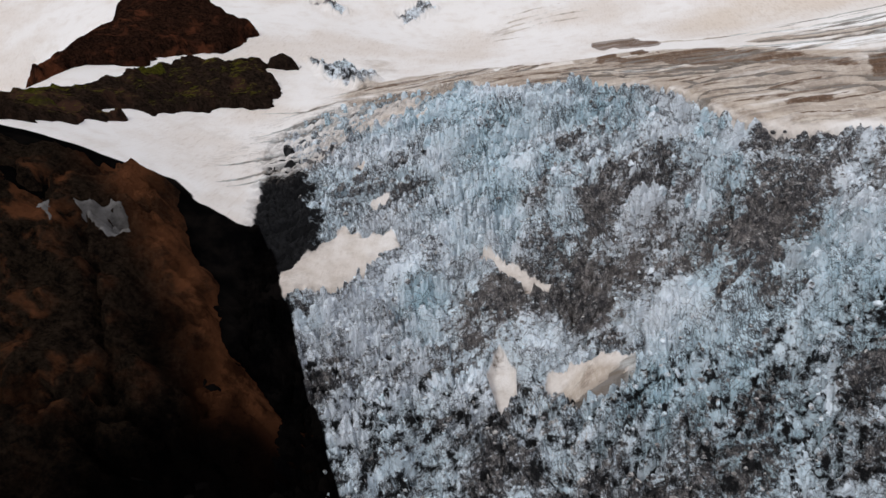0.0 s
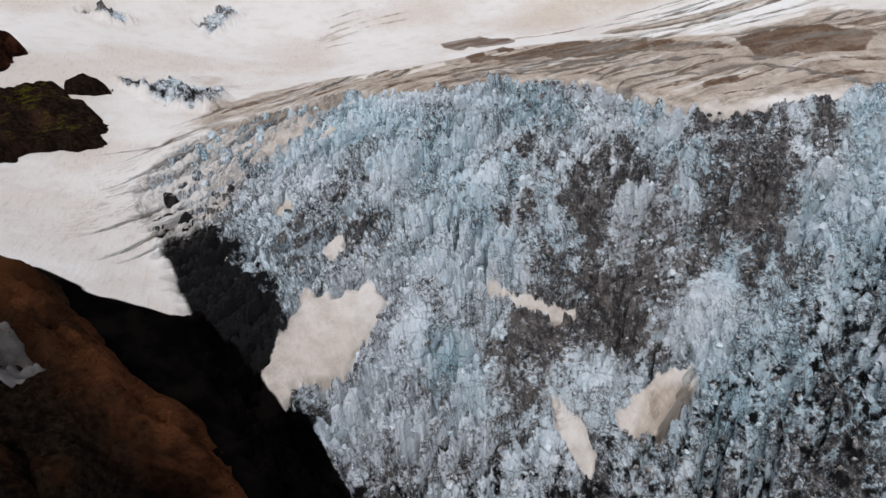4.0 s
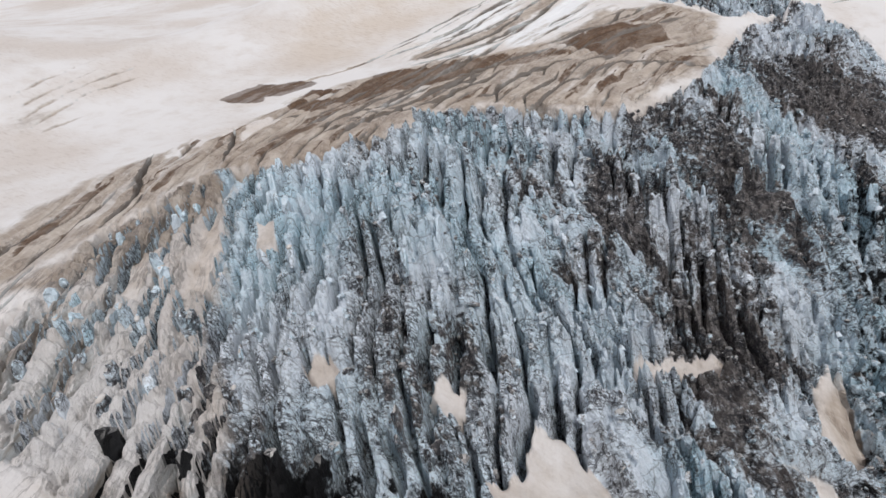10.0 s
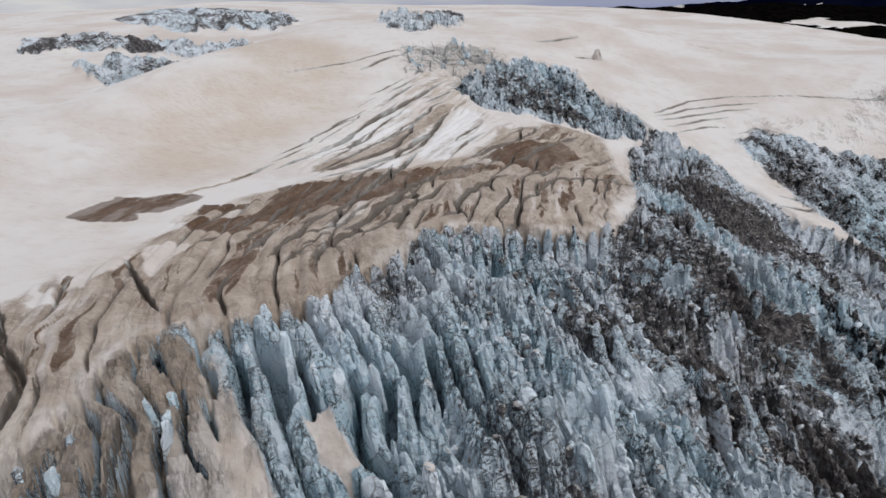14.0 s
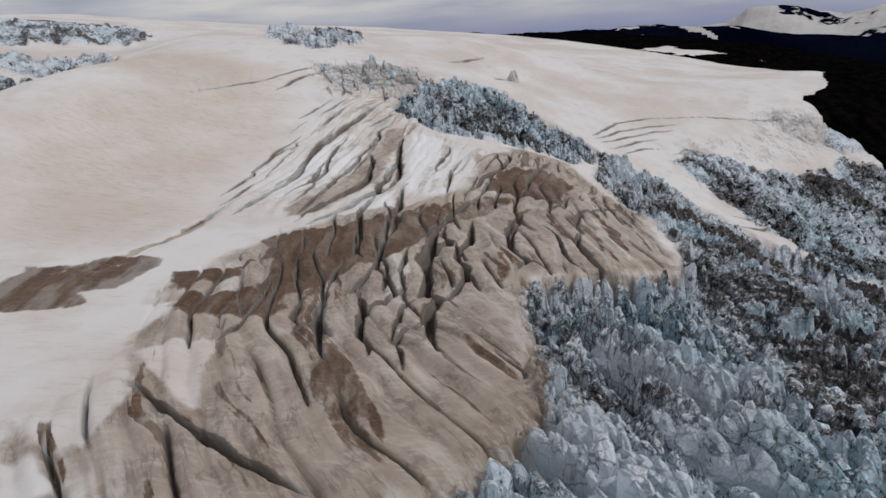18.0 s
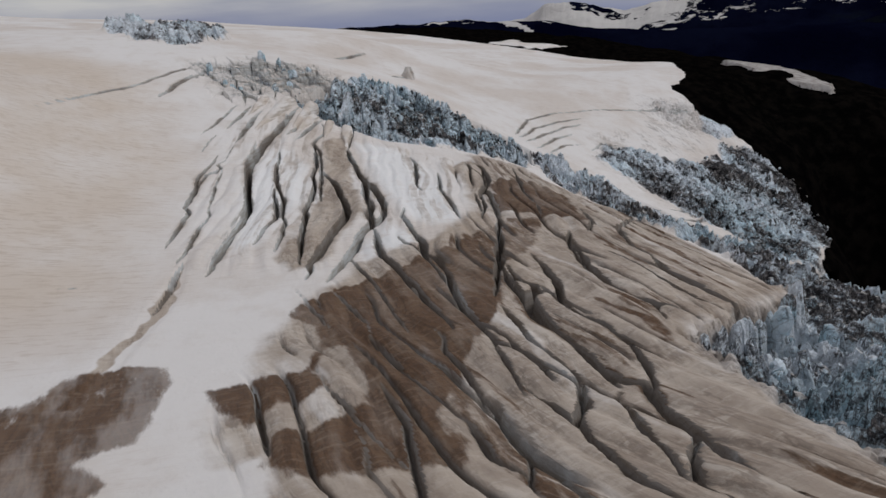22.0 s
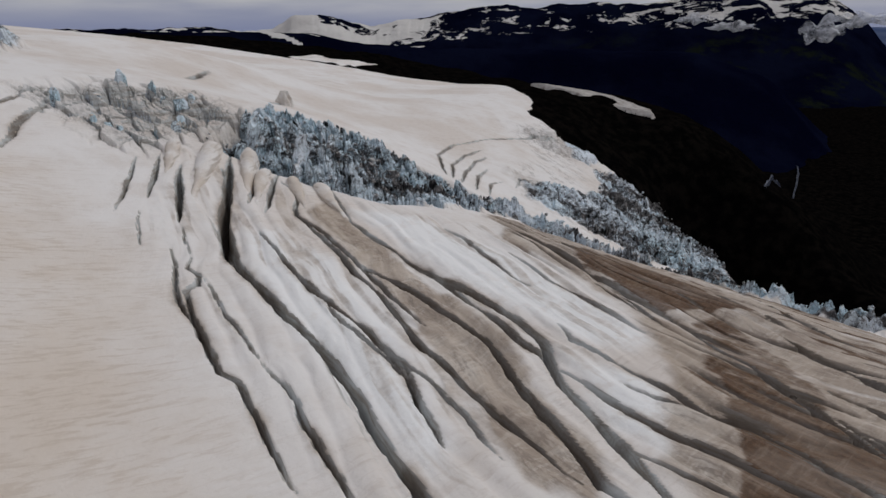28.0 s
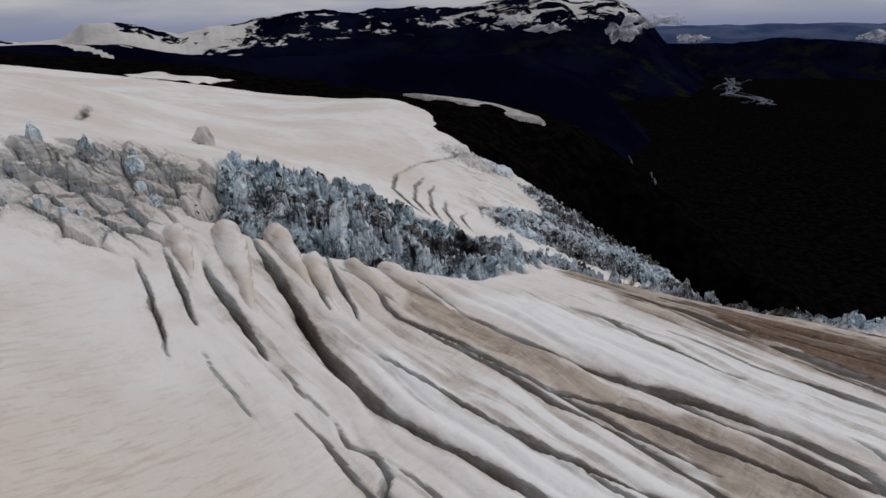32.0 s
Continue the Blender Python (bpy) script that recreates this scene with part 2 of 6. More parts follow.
def glacier_material():
    n = Nodes("glacier_surface")
    ash, ice, grit = n.attr("ash"), n.attr("ice"), n.attr("grit")
    rock, blue, brown, crack = n.attr("rock"), n.attr("blue"), n.attr("brown"), n.attr("crack")
    up = n.up()
    fine, mid, wide = n.noise(0.7, 7.0, 0.62), n.noise(9.0, 6.0, 0.6), n.noise(60.0, 5.0, 0.55)
    ripple = n.noise(1.7, 6.0, 0.62, stretch=(1.9, 0.32, 1.0, -8), warp=0.5)
    # old snow with a film of dust
    snow = n.mix(n.ramp(wide, 0.40, 0.66), (0.80, 0.772, 0.752), (0.69, 0.625, 0.572))
    snow = n.mix(n.ramp(mid, 0.45, 0.75, 0.0, 0.45), snow, (0.62, 0.55, 0.49))
    snow = n.mix(n.math("MULTIPLY", n.ramp(ripple, 0.50, 0.68, 0.0, 0.45), n.ramp(wide, 0.38, 0.6)), snow, (0.52, 0.44, 0.38))
    snow = n.mix(n.math("MULTIPLY", n.attr("clean"), n.ramp(n.noise(3.0, 7.0, 0.6), 0.30, 0.50, 0.5, 1.0)), snow, (0.86, 0.855, 0.85))
    snow = n.mix(n.math("MULTIPLY", n.attr("dust"), n.ramp(n.noise(26.0, 6.0, 0.6), 0.32, 0.60, 0.45, 1.0)), snow, (0.66, 0.57, 0.485))
    snow = n.mix(n.math("MULTIPLY", n.attr("dust"), n.ramp(ripple, 0.46, 0.64, 0.0, 0.5)), snow, (0.52, 0.43, 0.35))
    # volcanic ash on the snow
    tan = n.mix(n.ramp(mid, 0.35, 0.7), (0.47, 0.388, 0.312), (0.31, 0.240, 0.182))
    tan = n.mix(n.ramp(ripple, 0.48, 0.66, 0.0, 0.6), tan, (0.60, 0.53, 0.46))
    long = n.flow(3.6, 0.24, 7.0, 0.64)
    lines = n.ramp(n.math("ABSOLUTE", n.math("SUBTRACT", n.flow(2.4, 0.26, 6.0, 0.62), 0.5)), 0.012, 0.05, 1.0, 0.0)
    tan = n.mix(n.ramp(long, 0.44, 0.64, 0.0, 0.5), tan, (0.24, 0.172, 0.122))
    tan = n.mix(n.ramp(long, 0.34, 0.46, 0.55, 0.0), tan, (0.66, 0.60, 0.53))
    tan = n.mix(n.math("MULTIPLY", lines, n.ramp(mid, 0.42, 0.58, 0.05, 0.55)), tan, (0.13, 0.088, 0.060))
    edge = n.math("ADD", ash, n.math("MULTIPLY", n.math("SUBTRACT", n.noise(5.0, 7.0, 0.65), 0.5), 0.7))
    color = n.mix(n.math("MULTIPLY", n.ramp(edge, 0.25, 0.75), 0.85), snow, tan)
    dark = n.mix(n.ramp(fine, 0.35, 0.7), (0.088, 0.047, 0.026), (0.145, 0.084, 0.050))
    dark = n.mix(n.ramp(long, 0.38, 0.58, 0.4, 0.0), dark, (0.20, 0.128, 0.080))
    dark = n.mix(n.math("MULTIPLY", lines, 0.35), dark, (0.045, 0.028, 0.019))
    dark = n.mix(n.ramp(ripple, 0.50, 0.70, 0.0, 0.3), dark, (0.32, 0.245, 0.185))
    edge2 = n.math("ADD", brown, n.math("MULTIPLY", n.math("SUBTRACT", n.noise(4.5, 9.0, 0.68, stretch=(0.5, 1.5, 1.0)), 0.5), 1.2))
    color = n.mix(n.math("MULTIPLY", n.ramp(edge2, 0.38, 0.66), n.ramp(n.noise(17.0, 6.0, 0.6, stretch=(0.5, 1.5, 1.0)), 0.40, 0.52, 0.72, 0.97)), color, dark)
    color = n.mix(n.math("MULTIPLY", n.math("MULTIPLY", n.attr("cap"), lines), n.ramp(mid, 0.42, 0.58, 0.05, 0.5)), color, (0.20, 0.18, 0.17))
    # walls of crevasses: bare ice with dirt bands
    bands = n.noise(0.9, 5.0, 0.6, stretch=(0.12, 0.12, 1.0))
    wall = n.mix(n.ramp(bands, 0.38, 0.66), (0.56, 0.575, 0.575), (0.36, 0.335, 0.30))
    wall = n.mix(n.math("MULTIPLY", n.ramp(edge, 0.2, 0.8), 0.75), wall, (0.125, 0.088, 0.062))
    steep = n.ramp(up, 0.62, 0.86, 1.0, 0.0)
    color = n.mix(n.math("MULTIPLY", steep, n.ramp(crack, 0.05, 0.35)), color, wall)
    icy, i_fine, i_mid = dirty_ice(n, n.math("ADD", n.math("SUBTRACT", n.math("MULTIPLY", brown, 0.5), n.math("MULTIPLY", n.attr("pale"), 0.45)), 0.17), blue, grit)
    icy = n.mix(n.math("MULTIPLY", n.math("MULTIPLY", ash, n.ramp(up, 0.45, 0.8)), 0.8), icy, (0.36, 0.30, 0.25))
    icy = n.mix(n.math("MULTIPLY", brown, n.ramp(n.noise(6.0, 9.0, 0.7, stretch=(0.5, 1.3, 1.0, 35)), 0.42, 0.62, 0.0, 0.62)), icy, (0.20, 0.172, 0.158))
    capped = n.math("MULTIPLY", n.attr("cap"), n.math("MULTIPLY", n.ramp(up, 0.04, 0.28), n.ramp(n.noise(5.0, 5.0, 0.6), 0.20, 0.34)))
    bare = n.math("SUBTRACT", n.math("ADD", ice, n.math("MULTIPLY", n.math("SUBTRACT", mid, 0.5), 0.5)), capped)
    color = n.mix(n.ramp(bare, 0.35, 0.65), color, icy)
    stone = n.mix(n.ramp(mid, 0.40, 0.66), (0.0015, 0.0014, 0.0015), (0.0055, 0.0045, 0.004))
    color = n.mix(n.ramp(rock, 0.4, 0.6), color, stone)
    return n.done(color, n.ramp(fine, 0.3, 0.7, 0.55, 0.9), ((n.noise(0.8, 8.0, 0.7), 0.55, n.ramp(ice, 0.2, 0.7, 0.4, 1.1)), (n.noise(2.6, 7.0, 0.68), n.ramp(ice, 0.3, 0.7, 0.0, 0.8), 1.6), (long, n.ramp(edge, 0.1, 0.6, 0.1, 0.6), 0.9), (ripple, 0.5, 0.28)), n.ramp(rock, 0.3, 0.6, 0.22, 0.0))


def serac_material(name, tone, gritty=False):
    n = Nodes(name)
    color, fine, mid = dirty_ice(n, tone, n.ramp(n.noise(16.0, 3.0), 0.46, 0.62, 0.05, 0.8), 0.95 if gritty else None)
    cap = n.math("MULTIPLY", n.ramp(n.up(), 0.66, 0.92), n.ramp(mid, 0.40, 0.60))
    color = n.mix(cap, color, (0.52, 0.50, 0.475))
    return n.done(color, 0.55, ((n.noise(0.7, 8.0, 0.7), 0.6, 0.5), (n.noise(1.6, 5.0, 0.6, stretch=(0.3, 0.3, 1.5)), 0.5, 0.4)), 0.35)


def rock_material(name, low, high, rust, moss=0.0, black=None):
    n = Nodes(name)
    fine, mid, wide = n.noise(1.2, 9.0, 0.7), n.noise(9.0, 7.0, 0.62, warp=0.5), n.noise(40.0, 5.0, 0.55)
    scree = n.noise(3.0, 7.0, 0.66, stretch=(1.0, 1.0, 0.35))
    color = n.mix(n.ramp(n.math("ADD", n.math("MULTIPLY", fine, 0.6), n.math("MULTIPLY", scree, 0.4)), 0.38, 0.64), low, high)
    stain = n.math("MULTIPLY", n.ramp(mid, 0.46, 0.62), n.ramp(wide, 0.44, 0.58))
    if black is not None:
        # the colour is darkened to black towards the bottom, below a noisy height
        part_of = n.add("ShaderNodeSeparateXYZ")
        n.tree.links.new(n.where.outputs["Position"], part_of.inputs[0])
        noisy_z = n.math("ADD", part_of.outputs["Z"], n.math("MULTIPLY", n.math("SUBTRACT", n.noise(26.0, 7.0, 0.65), 0.5), 60.0))
        color = n.mix(n.ramp(noisy_z, black - 12, black + 8, 0.94, 0.0), color, (0.0012, 0.0011, 0.0012))
        stain = n.math("MAXIMUM", n.math("MULTIPLY", stain, n.ramp(noisy_z, black - 6, black + 14)), n.math("MULTIPLY", n.attr("rust"), n.ramp(mid, 0.36, 0.56, 0.25, 1.0)))
    color = n.mix(stain, color, rust)
    if moss:
        green = n.math("MULTIPLY", n.ramp(n.up(), 0.80, 0.95), n.ramp(mid, 0.50, 0.60))
        color = n.mix(n.math("MULTIPLY", green, moss), color, (0.115, 0.105, 0.012))
    return n.done(color, 0.95, ((fine, 1.0, 2.4), (n.noise(5.0, 8.0, 0.68), 0.9, 4.0), (n.noise(0.5, 6.0, 0.7), 0.5, 0.3)), 0.0)


M_GLACIER = glacier_material()
M_SERAC = serac_material("serac_ice", 0.0)
M_RUBBLE = serac_material("rubble_ice", 0.35)
M_GRITTY = serac_material("gritty_black_ice", 0.3, True)
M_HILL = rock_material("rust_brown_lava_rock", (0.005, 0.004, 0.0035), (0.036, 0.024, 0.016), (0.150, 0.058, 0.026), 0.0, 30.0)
M_OUTCROP = rock_material("rust_red_rock", (0.006, 0.004, 0.0035), (0.050, 0.022, 0.014), (0.125, 0.042, 0.021))
M_MOSS = rock_material("yellow_green_moss", (0.030, 0.028, 0.006), (0.11, 0.105, 0.014), (0.05, 0.035, 0.018))
M_BAND = rock_material("mossy_lava_rock", (0.010, 0.0075, 0.006), (0.045, 0.028, 0.020), (0.080, 0.040, 0.026), 0.8)


# ---- relief of the land: a smooth surface over coarse nodes 85 m apart ----
RELIEF_SOUTH = (
    (-85, -126, -157, -169, -160, -128, -78, -16, 36, 55, 43, 4, -31),
    (-45, -87, -126, -149, -148, -127, -94, -46, 14, 41, 47, 32, 11),
    (-15, -46, -89, -126, -134, -120, -98, -74, -12, 50, 54, 50, 47),
    (-9, -9, -41, -78, -116, -104, -73, -29, 3, 56, 44, 59, 73),
    (-27, -2, 30, 28, -76, -63, -48, 5, 34, 54, 49, 72, 85),
    (-31, 12, 122, 50, -33, 29, 12, 5, 43, 53, 90, 84, 82),
)
RELIEF_NORTH = (
    (13, 57, 99, 25, 73, 42, 53, 66, 84, 79, 111, 86, 77),
    (69, 89, 104, 68, 46, 51, 49, 46, 90, 101, 98, 87, 84),
    (126, 119, 106, 88, 56, 58, 50, 100, 95, 107, 112, 109, 107),
    (181, 162, 146, 119, 73, 88, 127, 117, 97, 102, 114, 126, 136),
    (235, 207, 179, 151, 129, 121, 113, 87, 81, 92, 113, 139, 164),
)

NODES = np.array(RELIEF_SOUTH + RELIEF_NORTH, float)
NODE_X, NODE_Y, NODE_STEP = -345.0, -265.0, 85.0


def smooth(a, lo, hi):
    f = np.clip((a - lo) / (hi - lo), 0.0, 1.0)
    return f * f * (3 - 2 * f)


def hashed(i, j, seed):
    """A fixed pseudo-random number from 0 to 1 for every cell."""
    k = (i.astype(np.int64) * 374761393 + j.astype(np.int64) * 668265263 + seed * 1442695041) & 0xFFFFFFFF
    k = ((k ^ (k >> 13)) * 1274126177) & 0xFFFFFFFF
    k = ((k ^ (k >> 16)) * 2246822519) & 0xFFFFFFFF
    return ((k ^ (k >> 15)) & 0xFFFFFF) / float(0xFFFFFF)


def value_noise(x, y, seed=0):
    i, j = np.floor(x), np.floor(y)
    f, g = x - i, y - j
    f, g = f * f * f * (f * (f * 6 - 15) + 10), g * g * g * (g * (g * 6 - 15) + 10)
    a, b = hashed(i, j, seed), hashed(i + 1, j, seed)
    c, d = hashed(i, j + 1, seed), hashed(i + 1, j + 1, seed)
    return (a + (b - a) * f) * (1 - g) + (c + (d - c) * f) * g


def fbm(x, y, size, octaves=4, seed=0, gain=0.5):
    """Fractal noise from -1 to 1."""
    total, amp, norm = 0.0, 1.0, 0.0
    for k in range(octaves):
        total = total + amp * (value_noise(x / size + 17.3 * k, y / size - 9.1 * k, seed + k) * 2 - 1)
        norm += amp
        amp, size = amp * gain, size * 0.5
    return total / norm


def cell_noise(x, y, seed=0, jitter=0.85):
    """Cells: the distance to the nearest joint between two of them, and their random number, and the offset from the middle."""
    i, j = np.floor(x), np.floor(y)
    near, second = np.full(x.shape, 9.0), np.full(x.shape, 9.0)
    number, ox, oy = np.zeros(x.shape), np.zeros(x.shape), np.zeros(x.shape)
    for a in (-1, 0, 1):
        for b in (-1, 0, 1):
            px = i + a + 0.5 + (hashed(i + a, j + b, seed) - 0.5) * jitter
            py = j + b + 0.5 + (hashed(i + a, j + b, seed + 7) - 0.5) * jitter
            d = np.hypot(x - px, y - py)
            closer = d < near
            second = np.where(closer, near, np.minimum(second, d))
            number = np.where(closer, hashed(i + a, j + b, seed + 13), number)
            ox, oy = np.where(closer, x - px, ox), np.where(closer, y - py, oy)
            near = np.where(closer, d, near)
    return second - near, number, ox, oy


def inside(x, y, corners):
    """Signed distance to a polygon in metres, positive inside."""
    best = np.full(x.shape, 1e12)
    odd = np.zeros(x.shape, bool)
    for (ax, ay), (bx, by) in zip(corners, corners[1:] + corners[:1]):
        ex, ey = bx - ax, by - ay
        t = np.clip(((x - ax) * ex + (y - ay) * ey) / (ex * ex + ey * ey), 0, 1)
        best = np.minimum(best, (x - ax - t * ex) ** 2 + (y - ay - t * ey) ** 2)
        if ay != by:
            odd ^= ((ay > y) != (by > y)) & (x < ex * (y - ay) / (by - ay) + ax)
    return np.sqrt(best) * np.where(odd, 1, -1)


def close_to(x, y, corners):
    """The same distance, but no more than about 45 metres outside."""
    px, py = [c[0] for c in corners], [c[1] for c in corners]
    near = (x > min(px) - 45) & (x < max(px) + 45) & (y > min(py) - 45) & (y < max(py) + 45)
    out = np.full(x.shape, -45.0)
    out[near] = inside(x[near], y[near], corners)
    return out


BLADE_FIELD = [(-80, 300), (10, 310), (30, 270), (90, 268), (100, 215), (60, 222), (40, 226), (14, 226), (0, 206), (-20, 196), (-80, 186)]
SNOWY_WEST = [(-95, 262), (-62, 296), (-30, 306), (8, 306), (0, 284), (-22, 270), (-36, 256), (-52, 244), (-66, 228), (-95, 226)]
PALE_BAND = [(192, 196), (160, 186), (133, 175), (100, 161), (72, 156), (56, 152), (34, 156), (10, 141)]
SMOOTH_STRIPS = ([(-3, 288), (-8, 284), (-24, 270), (-38, 261), (-40, 265), (-24, 276)],
                 [(-27, 285), (-30, 281), (-44, 272), (-45, 277)],
                 [(-11, 267), (-19, 259), (-22, 261), (-14, 269)])
# the outline of the ice, from the valley side round to the ice cap
ICE_OUTLINE = [(-20, 62), (60, 55), (160, 62), (210, 52), (236, 12), (268, -18), (305, -38), (338, -36), (366, -22), (402, -20), (425, -52), (490, -98), (575, -104), (805, 24), (950, 105),
               (1700, 330), (3600, 1400), (3600, 4600), (-3600, 4600), (-3600, 1200), (-700, 380), (-260, 236), (-150, 200), (-97, 205), (-88, 193), (-78, 191), (-71, 196), (-62, 182), (-58, 166), (-55, 152), (-47, 136), (-42, 118), (-40, 105)]


# the brink over the valley, beyond the ice
HIGH_GROUND = [(-20, 62), (60, 55), (160, 58), (210, 46), (238, 6), (272, -24), (318, -50), (348, -92), (362, -158), (420, -255), (560, -330), (900, -300), (1300, -120),
               (1700, 330), (3600, 1400), (3600, 4600), (-3600, 4600), (-3600, 1200), (-700, 380), (-260, 236), (-150, 205), (-95, 212), (-72, 196), (-56, 160), (-40, 105)]


def near_relief(x, y):
    u, v = (x - NODE_X) / NODE_STEP, (y - NODE_Y) / NODE_STEP
    rows, cols = NODES.shape
    i, j = np.clip(np.floor(u), 1, cols - 3).astype(int), np.clip(np.floor(v), 1, rows - 3).astype(int)
    f, g = np.clip(u - i, 0, 1), np.clip(v - j, 0, 1)

    def weights(t):
        return (1 - t) ** 3 / 6, (3 * t ** 3 - 6 * t ** 2 + 4) / 6, (-3 * t ** 3 + 3 * t ** 2 + 3 * t + 1) / 6, t ** 3 / 6

    z = 0.0
    for a, wa in enumerate(weights(f)):
        for b, wb in enumerate(weights(g)):
            z = z + wa * wb * NODES[j - 1 + b, i - 1 + a]
    return z


def far_relief(x, y):
    cap = -6 + 0.11 * x + 0.10 * y + 0.0008 * np.clip(300 - x, 0, 500) ** 2 * np.clip((y - 300) / 250, 0, 1)
    cap = cap + 14 * np.exp(-((x - 450) / 150) ** 2 - ((y + 190) / 100) ** 2)
    most = np.clip(90 + 0.092 * y, 88, 156)
    cap = most - 14 * np.logaddexp(0, (most - cap) / 14) + 4 * fbm(x, y, 260, 4, 3)
    out = -inside(x, y, HIGH_GROUND)
    floor_z = -165 + 26 * fbm(x, y, 700, 6, 11) + 50 * np.clip(fbm(x, y, 1500, 4, 15), 0, 1)
    # the dark ridge beyond the ice, falling towards the valley
    floor_z = floor_z + 215 * np.exp(-((x - 1700) / 950) ** 2 - ((y + 420 - 0.15 * (x - 1700)) / 480) ** 2) * (1 + 0.12 * fbm(x, y, 300, 5, 21))
    floor_z = floor_z + 60 * np.exp(-((x - 620) / 260) ** 2 - ((y + 260) / 200) ** 2)
    fall = smooth(out, 0, 330)
    return np.where(out > 0, np.minimum(cap, 110) * (1 - fall) + floor_z * fall, cap)


def land(x, y):
    edge = np.minimum(np.minimum(x + 255, 585 - x), np.minimum(y + 175, 495 - y))
    w = smooth(edge, 0, 90)
    near = near_relief(x, y)
    out = -inside(x, y, HIGH_GROUND)
    steep = smooth(x, 160, 230)
    near = near - steep * (75 * smooth(out, 0, 75) + 30 * smooth(out, 60, 200))
    # the west side of the fall ends in a cliff over the gully
    return w * near + (1 - w) * far_relief(x, y)


# ---- zones of the ice, in plan ----
ICEFALL = [(-76, 262), (-60, 286), (-32, 300), (4, 303), (12, 289), (22, 278), (46, 272), (66, 270), (84, 264), (88, 250), (98, 222), (130, 206), (165, 202), (192, 200),
           (232, 196), (280, 178), (268, 150), (250, 140), (228, 120), (212, 92), (205, 36), (-45, 36), (-60, 105), (-70, 160), (-72, 190), (-74, 206), (-75, 224), (-80, 244)]
DOME_SERACS = [(300, 290), (272, 284), (241, 264), (234, 246), (240, 205), (262, 186), (284, 176), (300, 190), (306, 212), (345, 214), (330, 250), (312, 270)]
SECOND_FALL = [(208, 52), (222, 36), (238, 0), (294, -44), (334, -40), (338, -6), (318, 12), (302, 46), (290, 76), (302, 96), (312, 112), (290, 130), (262, 124), (240, 112), (214, 92)]
SECOND_EDGE = [(378, 27), (384, -14), (366, -34), (344, -40), (340, -12), (347, 24)]
CLEAN_SNOW = ([(240, 307), (238, 300), (216, 308), (192, 313), (174, 317), (159, 323), (156, 330), (171, 328), (187, 325), (219, 317)],
              [(233, 301), (218, 300), (190, 306), (178, 313), (185, 314), (203, 311)],
              [(240, 277), (228, 264), (203, 263), (178, 267), (155, 273), (156, 281), (164, 286), (176, 285), (219, 280)],
              [(166, 290), (150, 288), (136, 290), (132, 300), (131, 307), (146, 304)],
              [(206, 237), (185, 234), (158, 247), (159, 258), (180, 253)])
DOME_BAND = [(340, 324), (354, 292), (345, 264), (318, 256), (302, 284), (288, 304), (296, 314), (318, 320)]
CLIFF_A = [(331, 553), (371, 549), (370, 504), (300, 448), (290, 500)]
CLIFF_B = [(468, 700), (470, 650), (452, 560), (462, 490), (372, 436), (394, 520), (403, 590), (382, 640)]
CLIFF_C = [(398, 345), (440, 366), (500, 360), (520, 312), (450, 292), (385, 318)]
CLIFF_D = [(600, 700), (740, 720), (770, 650), (740, 560), (616, 486), (536, 490), (526, 540), (520, 585), (556, 643)]
CLIFF_E = [(-92, 448), (-66, 435), (-62, 446), (-74, 456)]
CLIFF_F = [(-30, 433), (-4, 458), (-18, 466), (-36, 446)]
ICE_NORTH_WEST = [(-80, 356), (-64, 352), (-44, 346), (-38, 330), (-42, 312), (-56, 316), (-66, 328)]
BLACK_SIDE = [(-86, 262), (-76, 254), (-66, 240), (-59, 226), (-55, 212), (-52, 200), (-53, 190), (-58, 178), (-58, 150), (-52, 120), (-44, 36), (-100, 36), (-100, 180), (-90, 192), (-80, 194), (-78, 206), (-79, 222), (-84, 240)]
SNOW_PATCHES = ([(-44, 204), (-40, 201), (-30, 201), (-26, 197), (-30, 190), (-38, 185), (-44, 178), (-51, 177), (-55, 175), (-60, 165), (-66, 164), (-62, 175), (-57, 187), (-52, 194)],
                [(-1, 194), (5, 191), (12, 186), (22, 180), (20, 176), (13, 178), (4, 185), (-3, 190)],
                [(32, 161), (40, 159), (39, 155), (30, 152), (22, 149), (13, 152), (16, 158)],
                [(1, 165), (4, 162), (7, 158), (5, 151), (0, 146), (-4, 156)],
                [(-35, 219), (-30, 218), (-30, 213), (-34, 211), (-37, 214)],
                [(-43, 237), (-38, 233), (-41, 229), (-46, 232)])
BROWN_PATCH = [(119, 325), (123, 320), (126, 315), (129, 306), (131, 296), (137, 285), (145, 279), (150, 268), (156, 262), (153, 248), (135, 262), (122, 276), (110, 284), (100, 292), (90, 302),
               (80, 309), (72, 316), (80, 320), (84, 322), (91, 320), (99, 319), (103, 322), (112, 322)]
BROWN_FIELD = [(150, 304), (160, 270), (205, 228), (160, 212), (124, 215), (88, 246), (50, 274), (40, 292), (62, 308), (90, 318), (124, 318)]
TRAIL = [(155, 340.5), (142, 341.5), (131, 344), (121, 348), (114, 350.5), (105, 353.5), (98, 357), (100, 361), (105, 356.5), (112, 355), (119, 352), (128, 349), (136, 347), (143, 344.5), (151, 342.5)]
